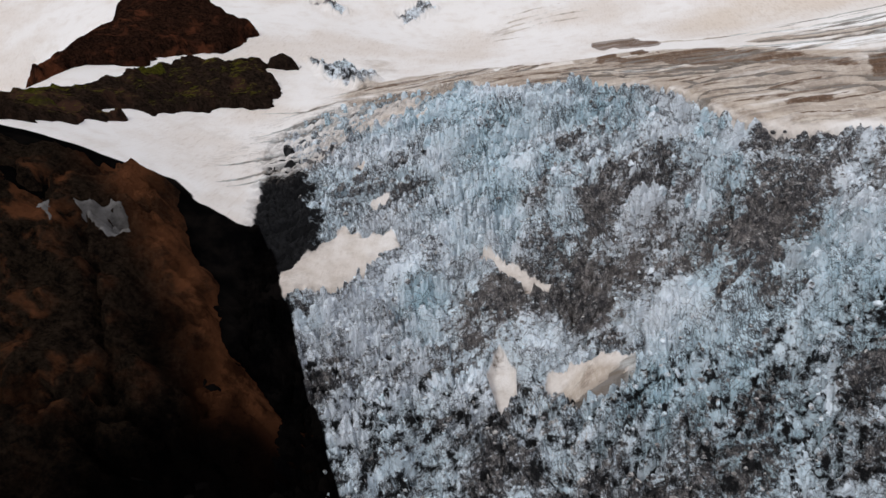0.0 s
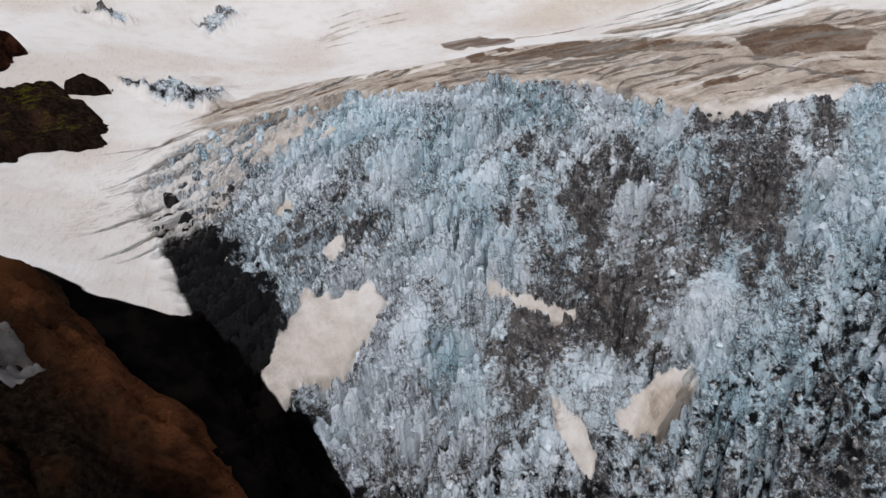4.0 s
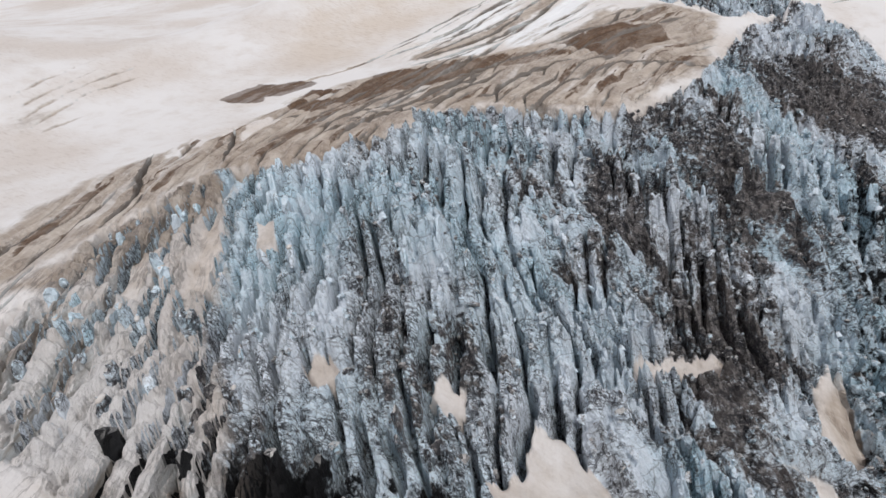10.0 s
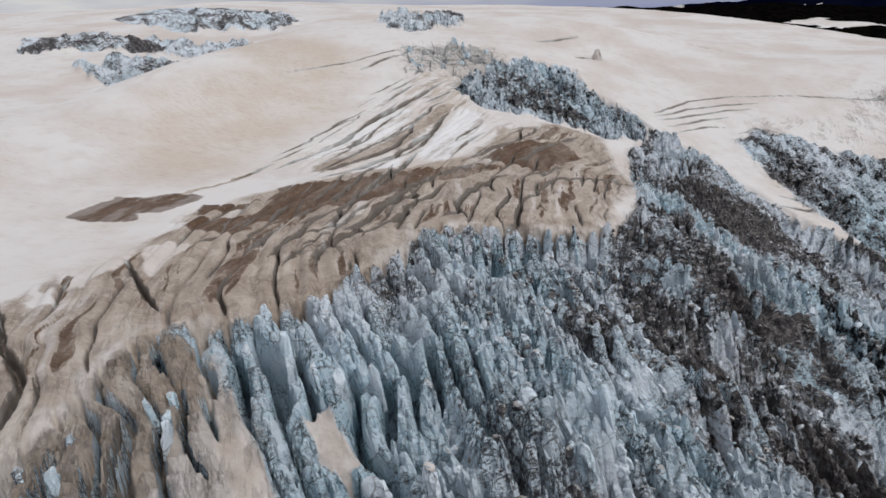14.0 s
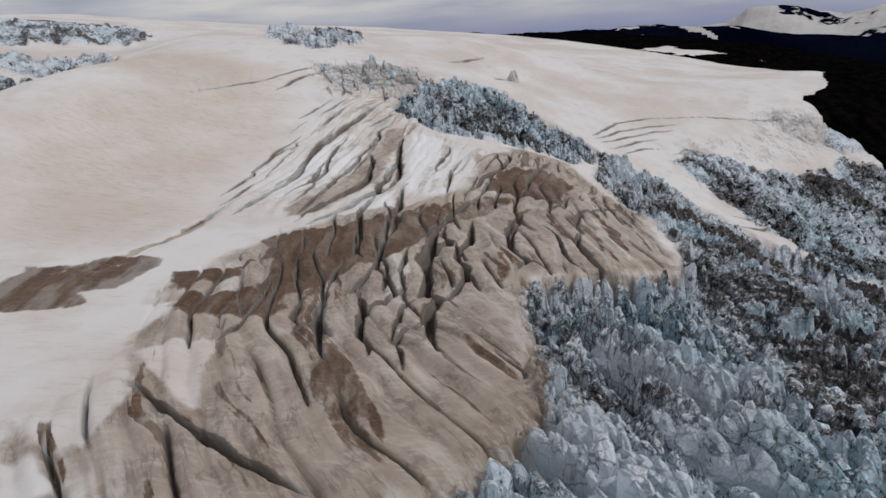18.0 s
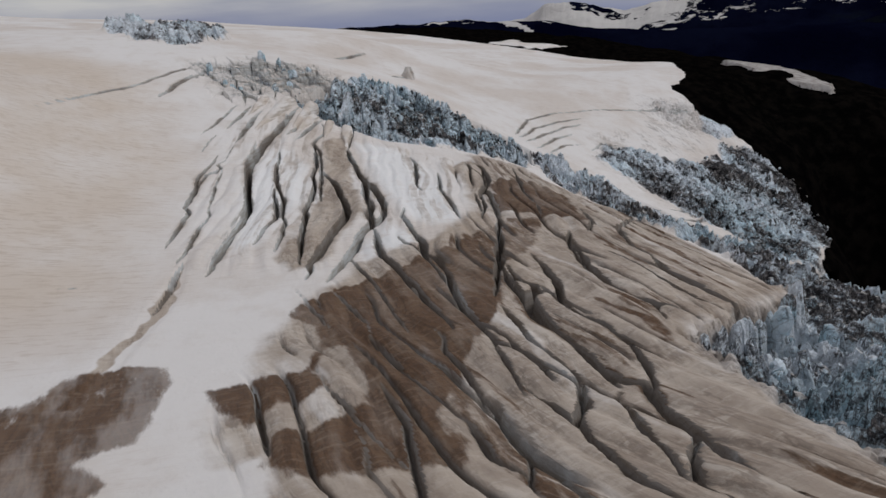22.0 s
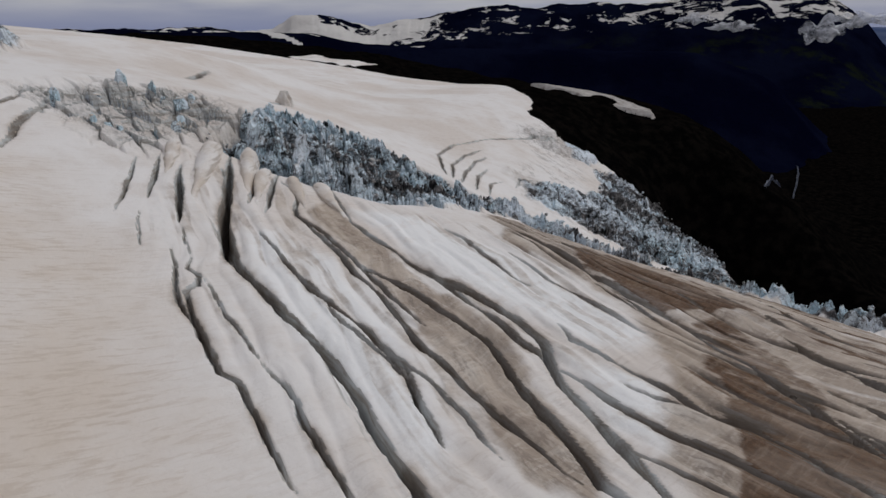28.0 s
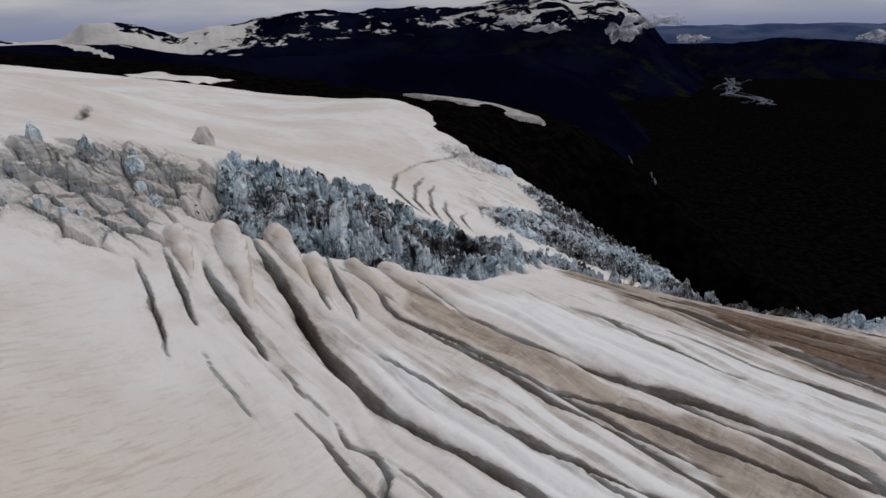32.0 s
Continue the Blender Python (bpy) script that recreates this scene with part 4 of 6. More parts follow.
    for (ax, ay), (bx, by) in zip(PALE_BAND, PALE_BAND[1:]):
        ex, ey = bx - ax, by - ay
        t = np.clip(((wx - ax) * ex + (wy - ay) * ey) / (ex * ex + ey * ey), 0, 1)
        pale = np.maximum(pale, np.exp(-((wx - ax - t * ex) ** 2 + (wy - ay - t * ey) ** 2) / 90.0))
    bulge = smooth(close_to(0.5 * (fx + wx), 0.5 * (fy + wy), PALE_BULGE), -1.5, 3)
    core = smooth(close_to(0.5 * (fx + wx), 0.5 * (fy + wy), BULGE_CORE), -2, 3)
    pale = np.maximum.reduce([pale * (1 - core), bulge * (1 - core), 0.9 * smooth(close_to(wx, wy, PALE_SIDE), -4, 6)])
    z["brown"] = np.maximum(z["brown"] * (1 - 0.85 * bulge), 0.7 * core)
    z["pale"] = np.maximum.reduce([pale, 0.85 * smooth(close_to(wx, wy, BLADE_FIELD), -4, 10), 0.7 * tower])
    z["blue"] = np.maximum(z["blue"], 0.6 * pale)
    return z


def bend(x):
    """How far the lines of the ice, which run west, lie to the south of a straight line: they swing south-west in the west and north-west in the east."""
    t = np.clip(x, 0, 90)
    e = np.clip(x - 130, 0, 40)
    f = np.clip(x - 290, 0, 60)
    return 0.62 * np.minimum(x, 0) + 0.62 * (t - t * t / 180) - 0.35 * e * e / 80 - 0.35 * np.clip(x - 170, 0, 120) - 0.35 * (f - f * f / 120)


def across(x, y):
    """A coordinate across the blades and crevasses of the ice."""
    return y - bend(x)


def broken(x, y):
    """The relief of the broken ice: long blades with deep slots, rubble, and large tilted blocks."""
    wx, wy = x + 3.6 * fbm(x, y, 20, 4, 41), y + 3.6 * fbm(x, y, 20, 4, 43)
    v = across(wx, wy)
    v = v + 5.0 * fbm(x, v * 0.7, 42, 3, 45)
    west = smooth(inside(x, y, SNOWY_WEST), -8, 14)
    size = (1 - 0.62 * west) * (0.75 + 0.6 * smooth(fbm(x, y, 38, 3, 47), -0.5, 0.5))
    # blades: long walls of ice with deep slots between them, broken across into blocks
    q = v / 4.9
    row = np.floor(q)
    f = q - row
    opened = 0.25 + 1.7 * smooth(value_noise(wx / 8.0, row * 3.7, 51), 0.35, 0.85)
    slot = 1 - smooth(np.minimum(f, 1 - f) * 4.9, opened * 0.5, opened * 0.5 + 0.7)
    blades = -8.0 * slot * smooth(opened, 0.2, 0.8) + 2.6 * (hashed(row, row, 53) - 0.5) + 4.0 * (value_noise(wx / 11.0, row * 5.3, 54) - 0.5)
    blades = blades - 2.4 * np.abs(2 * f - 1) ** 2 + 1.8 * (f - 0.5) * (hashed(row, row, 55) - 0.5)
    # the blades are broken across into rounded, leaning lumps
    u = wx / 3.3 + hashed(row, row, 56) * 9.0 + 0.9 * value_noise(v / 3.0, wx / 5.0, 57) + 0.5 * f
    block = np.floor(u)
    g = u - block
    chip = hashed(block, row, 58)
    blades = blades - 2.6 * np.abs(2 * g - 1) ** 3 * smooth(chip, 0.1, 0.5) + 2.8 * (chip - 0.5) + 3.2 * (g - 0.5) * (hashed(block, row, 59) - 0.2)
    gap2, number2, ox2, oy2 = cell_noise(wx / 2.1, v / 1.5, 60)
    blades = blades + (1 - 0.75 * west) * (-1.5 * (1 - smooth(gap2, 0.0, 0.18)) + 1.1 * (number2 - 0.5) + 1.0 * ox2 + 0.7 * oy2 + 0.35 * fbm(wx, v, 1.6, 2, 46))
    # rubble: blocks of all sizes between ridges that run downhill
    gap3, number3, ox3, oy3 = cell_noise(wx / 6.5, wy / 5.0, 61)
    rubble = -3.4 * (1 - smooth(gap3, 0.0, 0.13)) + 2.6 * (number3 - 0.5) + 2.4 * ox3 * (number3 - 0.4)
    gap4, number4, ox4, oy4 = cell_noise(wx / 2.1, wy / 2.1, 67)
    rubble = rubble - 1.6 * (1 - smooth(gap4, 0.0, 0.17)) + 1.3 * (number4 - 0.5) + 0.9 * oy4
    ridge = 1 - np.abs(fbm(wx * 1.5 + wy * 0.4, wy * 0.7, 15, 5, 71, 0.55)) * 2.2
    rubble = rubble * (0.25 + 1.0 * smooth(fbm(x, y, 24, 3, 74), -0.35, 0.4))
    spine = 1 - np.abs(fbm(wx * 0.8 - wy * 0.9, (wx + wy) * 0.35, 26, 4, 76, 0.55)) * 2.4
    rubble = rubble + 4.2 * (ridge - 0.5) + 8.0 * (spine - 0.5) + 0.7 * fbm(x, y, 2.4, 3, 73)
    # large slabs that lean
    gap5, number5, ox5, oy5 = cell_noise(wx / 9.0, wy / 7.0, 75)
    slabs = -5.0 * (1 - smooth(gap5, 0.0, 0.13)) + 4.5 * (number5 - 0.5) + 5.5 * ox5 * (number5 - 0.3) + 3.0 * oy5 + 0.5 * fbm(x, y, 3, 3, 77)
    share = smooth(inside(wx, wy, BLADE_FIELD), -8, 8)
    main = (share * blades * size + (1 - share) * (rubble + 0.8 * blades * smooth(fbm(x, y, 34, 3, 79), -0.25, 0.3))) * (1 - 0.45 * smooth(inside(wx, wy, BLACK_SIDE), -6, 4))
    return main, rubble, blades * size, slabs


def cut_crevasses(lines, x, y, z, zone):
    """Opens each crevasse in the sheet: upright walls, a wavering width, pointed ends and a sagging rim with dust on it."""
    for number, (width, depth, *points) in enumerate(lines):
        width, depth = 0.6 * width, 0.6 * depth
        px, py = np.array([p[0] for p in points], float), np.array([p[1] for p in points], float)
        reach = 9 + width * 2
        c0, c1 = np.searchsorted(x[0], (px.min() - reach, px.max() + reach))
        if c1 - c0 < 2:
            continue
        hit = np.nonzero((y[:, c0:c1].max(1) > py.min() - reach) & (y[:, c0:c1].min(1) < py.max() + reach))[0]
        if len(hit) < 2:
            continue
        r0, r1 = hit[0], hit[-1] + 1
        gx, gy = x[r0:r1, c0:c1], y[r0:r1, c0:c1]
        wx = gx + 0.7 * fbm(gx, gy, 7, 4, 81 + number)
        wy = gy + 0.7 * fbm(gx, gy, 7, 4, 91 + number)
        length = np.r_[0, np.cumsum(np.hypot(np.diff(px), np.diff(py)))]
        best, along, side = np.full(gx.shape, 1e9), np.zeros(gx.shape), np.zeros(gx.shape)
        for k in range(len(px) - 1):
            ex, ey = px[k + 1] - px[k], py[k + 1] - py[k]
            t = np.clip(((wx - px[k]) * ex + (wy - py[k]) * ey) / (ex * ex + ey * ey), 0, 1)
            dx, dy = wx - px[k] - t * ex, wy - py[k] - t * ey
            d = np.hypot(dx, dy)
            closer = d < best
            best = np.where(closer, d, best)
            along = np.where(closer, length[k] + t * (length[k + 1] - length[k]), along)
            side = np.where(closer, np.sign(ex * dy - ey * dx), side)
        s = along / length[-1]
        taper = np.clip(np.minimum(s, 1 - s) * length[-1] / 16.0, 0, 1) ** 0.7
        half = 0.5 * width * taper * (1 + 0.45 * fbm(along, np.zeros(along.shape) + number * 31.0, 13, 3, 101))
        half = np.maximum(half, 0.02)
        slot = 1 - smooth(best - half, -0.5 * half - 0.16, 0.25)
        rim = np.exp(-np.maximum(best - half, 0) / (0.8 + 0.8 * width)) * taper
        sag = 0.2 * width * np.where(side > 0, 1.6, 0.4)
        z[r0:r1, c0:c1] -= slot * depth * np.clip(half / (0.3 * width), 0, 1) + rim * sag
        zone["crack"][r0:r1, c0:c1] = np.maximum(zone["crack"][r0:r1, c0:c1], np.maximum(slot, rim * 0.6))
        dust = 0.75 * np.exp(-np.maximum(best - half, 0) / (1.2 + 0.5 * width)) * taper * smooth(fbm(along, side * 20.0 + number, 16, 3, 111), -0.5, 0.35)
        soiled = zone["ash"][r0:r1, c0:c1] * np.exp(-np.maximum(best - half, 0) / (0.5 + 0.5 * width)) * taper * smooth(fbm(along, side * 9.0 + number, 10, 3, 113), -0.5, 0.3)
        zone["brown"][r0:r1, c0:c1] = np.maximum(zone["brown"][r0:r1, c0:c1], 0.75 * soiled)
        zone["ash"][r0:r1, c0:c1] = np.maximum(zone["ash"][r0:r1, c0:c1], dust)


# ---- the glacier ----
def lines_of(*spans):
    """Grid lines from (end, spacing) spans."""
    out = [spans[0][0]]
    for end, gap in spans[1:]:
        count = max(1, round((end - out[-1]) / gap))
        out += list(out[-1] + (end - out[-1]) * np.arange(1, count + 1) / count)
    return np.array(out)


# the rows of the sheet follow the lines of the ice, so that the crevasses lie along them
xs = lines_of((-262,), (-180, 4.0), (-120, 2.0), (-94, 1.0), (264, 0.54), (300, 0.6), (350, 0.8), (400, 1.1), (480, 2.0), (600, 3.6), (690, 6.0))
rows = lines_of((-182,), (-60, 4.0), (60, 1.4), (150, 0.8), (218, 0.5), (346, 0.33), (384, 0.6), (500, 1.3), (640, 2.6))
GX, GY = np.meshgrid(xs, rows)
GY = GY + bend(GX) * smooth(GY, 50, 205) * (1 - smooth(GY, 350, 490)) * smooth(GX, -255, -140) * (1 - smooth(GX, 400, 580))
ZONE = zones(GX, GY)
ZONE["crack"] = ZONE["band"] * 0.3
GZ = land(GX, GY)
main, rubble, blades, slabs = broken(GX, GY)
GZ = GZ + 0.8 * fbm(GX, GY, 55, 4, 121) + 0.10 * fbm(GX, GY, 4, 3, 125)
GZ = GZ + ZONE["fall"] * main + ZONE["tower"] * (rubble * 0.9 - 3.5 + 0.7 * slabs) + ZONE["second"] * (blades * 0.08 + rubble * 0.8 + 0.25 * slabs) + ZONE["band"] * (rubble * 0.3 + 0.6 * slabs - 1.2) + ZONE["cliffs"] * (rubble * 0.8 + 0.6 * slabs + 2.5)
GZ = GZ + ZONE["tower"] * (5.0 * np.exp(-((GX - 297) / 16) ** 2 - ((GY - 240) / 14) ** 2) + 3.5 * fbm(GX, GY, 26, 2, 122))
GZ = GZ - 0.35 * smooth(inside(GX, GY, TRAIL), -0.8, 0.8)
GZ = GZ - 3.0 * ZONE["patch"] - 2.0 * ZONE["strips"]
# upright faces: under the brink of the fall, along the long curved blade, and the pale bulge below it
deep = close_to(GX + 1.5 * fbm(GX, GY, 9, 3, 123), GY + 1.5 * fbm(GX, GY, 9, 3, 127), ICEFALL)
brink = smooth(GX, 48, 70) * (1 - smooth(GX, 150, 200)) * smooth(GY, 196, 206)
GZ = GZ - 5.0 * brink * smooth(deep, 3.0, 4.2) * (1 - smooth(deep, 7, 38))
arc = close_to(GX + 2 * fbm(GX, GY, 8, 3, 128), GY + 2 * fbm(GX, GY, 8, 3, 129), [(-6, 224), (10, 231), (25, 237), (54, 242), (66, 236), (60, 262), (20, 262), (-20, 244)])
GZ = GZ + 5.0 * smooth(arc, -1.2, 1.2) * (1 - smooth(arc, 3, 22))
GZ = GZ + ZONE["fall"] * 5.0 * np.exp(-((GX - 22) / 15) ** 2 - ((GY - 209) / 10) ** 2)
# narrow slots between the traced crevasses of the ash field
field = smooth(close_to(GX, GY, TAN_FIELD), -2, 8) * (1 - ZONE["fall"])
v = ZONE["flow"] * 1000 - 500
q = v / 4.6
slot = np.minimum(q - np.floor(q), np.ceil(q) - q) * 4.6
slot = (1 - smooth(slot, 0.12, 0.5)) * smooth(value_noise(GX / 22.0, np.round(q) * 3.1, 143), 0.5, 0.75) * field
fan = smooth(close_to(GX, GY, [(300, 300), (250, 332), (150, 346), (128, 318), (160, 262), (215, 236), (240, 262), (284, 286)]), 0, 10)
# long swells between the crevasses
q = (v + 1.2 * fbm(GX, v, 26, 2, 158)) / 4.6
GZ = GZ + np.maximum(field, 0.6 * fan) * (0.5 + smooth(fbm(GX, GY, 40, 3, 159), -0.4, 0.4)) * 0.7 * (1 - (2 * (q - np.floor(q)) - 1) ** 2)
GZ = GZ + np.maximum(field, fan) * (0.9 * fbm(GX * 0.12, v, 4.2, 2, 156) + 0.25 * fbm(GX * 0.3, v, 1.8, 3, 157))
# streaks of dust along the crevasses
streak = smooth(fbm(GX * 0.07, (v + 2 * fbm(GX, v, 20, 2, 152)) * 0.9, 3.0, 4, 153, 0.6), 0.02, 0.42)
ZONE["ash"] = np.maximum(ZONE["ash"] * (1 - 0.45 * field * smooth(fbm(GX * 0.1, v, 4.0, 4, 155, 0.6), 0.0, 0.4)), 0.5 * streak * fan)
ZONE["brown"] = np.maximum(ZONE["brown"], 0.62 * smooth(streak * field, 0.55, 1.0))
GZ = GZ - 2.8 * slot
ZONE["crack"] = np.maximum(ZONE["crack"], slot)
for lines in (CREVASSES_DOME, CREVASSES_FAN, CREVASSES_FAN_LOW, CREVASSES_FIELD, CREVASSES_FIELD_SOUTH, CREVASSES_FIELD_WEST, CREVASSES_BRINK, CREVASSES_WEST, CREVASSES_WEST_LOW, CREVASSES_SLOPE, CREVASSES_THIN, CREVASSES_SECOND, CREVASSES_CAP):
    cut_crevasses(lines, GX, GY, GZ, ZONE)
rough = smooth(-inside(GX, GY, ICE_OUTLINE), 0, 20)
GZ = GZ + rough * (9 * fbm(GX, GY, 60, 6, 151) - 2)
LAYERS = ("ash", "ice", "grit", "rock", "blue", "brown", "crack", "cap", "pale", "clean", "flow", "dust")
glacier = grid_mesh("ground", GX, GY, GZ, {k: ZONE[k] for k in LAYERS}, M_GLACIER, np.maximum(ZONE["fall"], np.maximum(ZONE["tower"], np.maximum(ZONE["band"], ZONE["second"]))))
tagged(glacier, "dusty crevassed glacier of snow, ash and broken blue ice", "glacier", kind="structure")

# the land beyond, out to the horizon: rings round the middle of the ice
turns = np.linspace(0, 2 * math.pi, 901)
reach = np.r_[np.linspace(150, 420, 40), 420 * (4950 / 420) ** np.linspace(0.02, 1, 170)]
FA, FR = np.meshgrid(turns, reach)
FX, FY = 165 + FR * np.sin(FA), 160 + FR * np.cos(FA)
FZ = land(FX, FY)
under = np.minimum(np.minimum(FX + 255, 683 - FX), np.minimum(FY + 175, 633 - FY))
FZ = FZ - 26 * smooth(under, 0, 12)
FZONE = zones(FX, FY)
FZONE["crack"] = np.zeros(FX.shape)
FZ = FZ + smooth(-inside(FX, FY, ICE_OUTLINE), 0, 20) * (9 * fbm(FX, FY, 60, 6, 151) - 2)
snow_far = smooth(fbm(FX, FY, 330, 6, 161), 0.30, 0.42) * smooth(FZ, 10, 60)
FZONE["rock"] = FZONE["rock"] * (1 - snow_far)
far_land = grid_mesh("backdrop", FX, FY, FZ, {k: FZONE[k] for k in LAYERS}, M_GLACIER)
tagged(far_land, "dark rocky valley and pale ice cap reaching the horizon", "landscape", kind="structure")


# ---- rock: the hill beside the ice, the outcrops above it ----
def part(name, me, material, parent, label=""):
    """Links a mesh as one part under a thing."""
    if isinstance(me, bmesh.types.BMesh):
        bm, me = me, bpy.data.meshes.new(name)
        bm.to_mesh(me)
        bm.free()
    me.materials.clear()
    me.materials.append(material)
    ob = new(name, me)
    ob.parent = parent
    if label:
        ob["label"] = label
    return ob


def sheet(name, corners, step, height, material, rim=4.0, wobble=0.0, layers=None):
    """A body of ground inside a polygon: its top follows height(x, y, depth inside), and its rim goes down into the land."""
    px, py = [c[0] for c in corners], [c[1] for c in corners]
    gx, gy = np.meshgrid(np.arange(min(px) - rim, max(px) + rim + step, step), np.arange(min(py) - rim, max(py) + rim + step, step))
    depth = inside(gx + wobble * fbm(gx, gy, 18, 5, 201), gy + wobble * fbm(gx, gy, 18, 5, 203), corners)
    gz = height(gx, gy, depth)
    keep = depth > -rim
    rows, cols = gx.shape
    i = (np.arange(rows - 1)[:, None] * cols + np.arange(cols - 1)[None, :])
    use = keep[:-1, :-1] & keep[1:, :-1] & keep[:-1, 1:] & keep[1:, 1:]
    quads = np.stack([i, i + 1, i + 1 + cols, i + cols], -1)[use]
    used, back = np.unique(quads, return_inverse=True)
    co = np.stack([gx, gy, gz], -1).reshape(-1, 3)[used]
    me = bpy.data.meshes.new(name)
    me.from_pydata(co.tolist(), [], back.reshape(quads.shape).tolist())
    me.polygons.foreach_set("use_smooth", np.ones(len(me.polygons), bool))
    me.materials.append(material)
    for key, values in (layers(gx, gy) if layers else {}).items():
        me.attributes.new(key, "FLOAT", "POINT").data.foreach_set("value", np.clip(values, 0, 1).astype(np.float32).ravel()[used])
    return new(name, me)


def near_line(x, y, line):
    """Distance to a line of several points."""
    best = np.full(x.shape, 1e9)
    for (ax, ay), (bx, by) in zip(line, line[1:]):
        ex, ey = bx - ax, by - ay
        t = np.clip(((x - ax) * ex + (y - ay) * ey) / (ex * ex + ey * ey), 0, 1)
        best = np.minimum(best, np.hypot(x - ax - t * ex, y - ay - t * ey))
    return best


RUST_RIDGE = [(-108, 196), (-97, 184), (-86, 164), (-74, 148), (-60, 132)]
HILL = [(-262, 40), (-262, 222), (-200, 208), (-150, 194), (-128, 195), (-110, 201), (-97, 206), (-86, 203), (-83, 190), (-79, 176), (-71, 161), (-63, 149), (-57, 138), (-52, 124), (-48, 104), (-62, 60), (-110, 34)]
def crags(x, y, seed, size):
    ridge = 1 - np.abs(fbm(x, y, size, 6, seed, 0.55)) * 2
    return size * (0.15 * ridge + 0.09 * fbm(x, y, size * 0.4, 6, seed + 9, 0.6))


def hill_height(x, y, depth):
    gully = np.abs(fbm(x + 0.6 * y, y - 0.6 * x, 26, 5, 221, 0.55))
    return land(x, y) - 7 + 5.5 * smooth(depth, -2, 12) + smooth(depth, 0, 14) * (crags(x, y, 211, 34) + 1.7 * crags(x, y, 217, 12) - 5.0 * (1 - smooth(gully, 0.0, 0.16)) + 1.0) + 3.5 * np.exp(-(near_line(x, y, RUST_RIDGE) / 6) ** 2) * smooth(depth, 0, 10)


def hill_layers(x, y):
    wx, wy = x + 6 * fbm(x, y, 14, 4, 223), y + 6 * fbm(x, y, 14, 4, 227)
    return {"rust": np.exp(-(near_line(wx, wy, RUST_RIDGE) / 7.5) ** 2)}


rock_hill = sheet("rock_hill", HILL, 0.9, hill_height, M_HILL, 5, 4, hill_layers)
tagged(rock_hill, "black and rust-brown lava rock hill beside the ice", "hill")

ROCK_UPPER = [(-215, 300), (-214, 346), (-186, 366), (-203, 420), (-180, 440), (-143, 428), (-107, 376), (-113, 340), (-152, 306), (-172, 272), (-198, 284)]
ROCK_BAND = [(-175, 216), (-163, 230), (-151, 264), (-134, 312), (-94, 341), (-83, 327), (-86, 292), (-103, 290), (-113, 270), (-128, 259), (-134, 212), (-150, 204)]


def upper_height(x, y, depth):
    return land(x, y) - 4 + 8.0 * smooth(depth, -1, 8) + smooth(depth, 0, 8) * crags(x, y, 231, 26)


def band_height(x, y, depth):
    return land(x, y) - 4 + 6.5 * smooth(depth, -1, 5) + smooth(depth, 0, 6) * crags(x, y, 241, 20)


tagged(sheet("rock_outcrop", ROCK_UPPER, 0.9, upper_height, M_OUTCROP, wobble=12), "rust-brown rock outcrop standing out of the snow", "rock", "outcrops above the glacier")
ledge = tagged(sheet("rock_outcrop", ROCK_BAND, 0.8, band_height, M_BAND, wobble=15), "mossy brown rock ledge standing out of the snow", "rock", "outcrops above the glacier")


def on_ledge(x, y, depth):
    inner = inside(x + 15 * fbm(x, y, 18, 5, 201), y + 15 * fbm(x, y, 18, 5, 203), ROCK_BAND)
    return band_height(x, y, inner) - 0.8 + 1.1 * smooth(depth, -0.8, 1.2)


MOSS_BEDS = ([(-160, 230), (-161, 252), (-156, 272), (-150, 288), (-145, 286), (-148, 260), (-151, 232)], [(-142, 300), (-134, 304), (-128, 296), (-136, 288)], [(-150, 224), (-146, 238), (-141, 236), (-143, 222)])
for corners in MOSS_BEDS:
    moss = sheet("moss", corners, 0.6, on_ledge, M_MOSS, 1.0, 5.0)
    moss.parent = ledge
    moss["label"] = "yellow-green moss on the ledge"


def snow_material(name, dust, clean=(0.74, 0.715, 0.69)):
    n = Nodes(name)
    mid = n.noise(7.0, 7.0, 0.62)
    color = n.mix(n.ramp(mid, 0.36, 0.68), clean, dust)
    return n.done(color, 0.8, ((n.noise(0.8, 7.0, 0.65), 0.4, 0.3), (n.noise(4.0, 5.0), 0.4, 0.6)), 0.2)


M_SNOW = snow_material("old_snow", (0.55, 0.485, 0.425))
M_DIM_SNOW = snow_material("dirty_old_snow", (0.25, 0.22, 0.20), (0.46, 0.435, 0.415))
M_GREY_SNOW = snow_material("grey_dusted_snow", (0.050, 0.045, 0.043), (0.135, 0.128, 0.125))


def drift_height(lift):
    return lambda x, y, depth: land(x, y) - 2.5 + lift * smooth(depth, -1.5, 1.0) + 0.5 * fbm(x, y, 9, 4, 205)


def on_hill(x, y, depth):
    inner = inside(x + 4 * fbm(x, y, 18, 5, 201), y + 4 * fbm(x, y, 18, 5, 203), HILL)
    return hill_height(x, y, inner) - 1.2 + 1.6 * smooth(depth, -1.0, 0.6)


for corners in ([(-106, 162), (-100, 169), (-96, 167), (-94, 162), (-97, 156)], [(-114, 157), (-110, 158), (-108, 153)]):
    tagged(sheet("snow_patch", corners, 0.5, on_hill, M_GREY_SNOW, 1.0, 1.0), "grey dusty snow patch lying on the dark hill", "snow", "snow patches on the rock")
tagged(sheet("snow_patch", [(560, -262), (566, -244), (520, -196), (470, -160), (424, -140), (388, -148), (372, -156), (384, -172), (413, -186), (460, -204), (520, -240)], 1.5, drift_height(5.0), M_DIM_SNOW, 3.0, 8.0),
       "strip of pale snow on black rock above the valley", "snow", "snow patches on the rock")


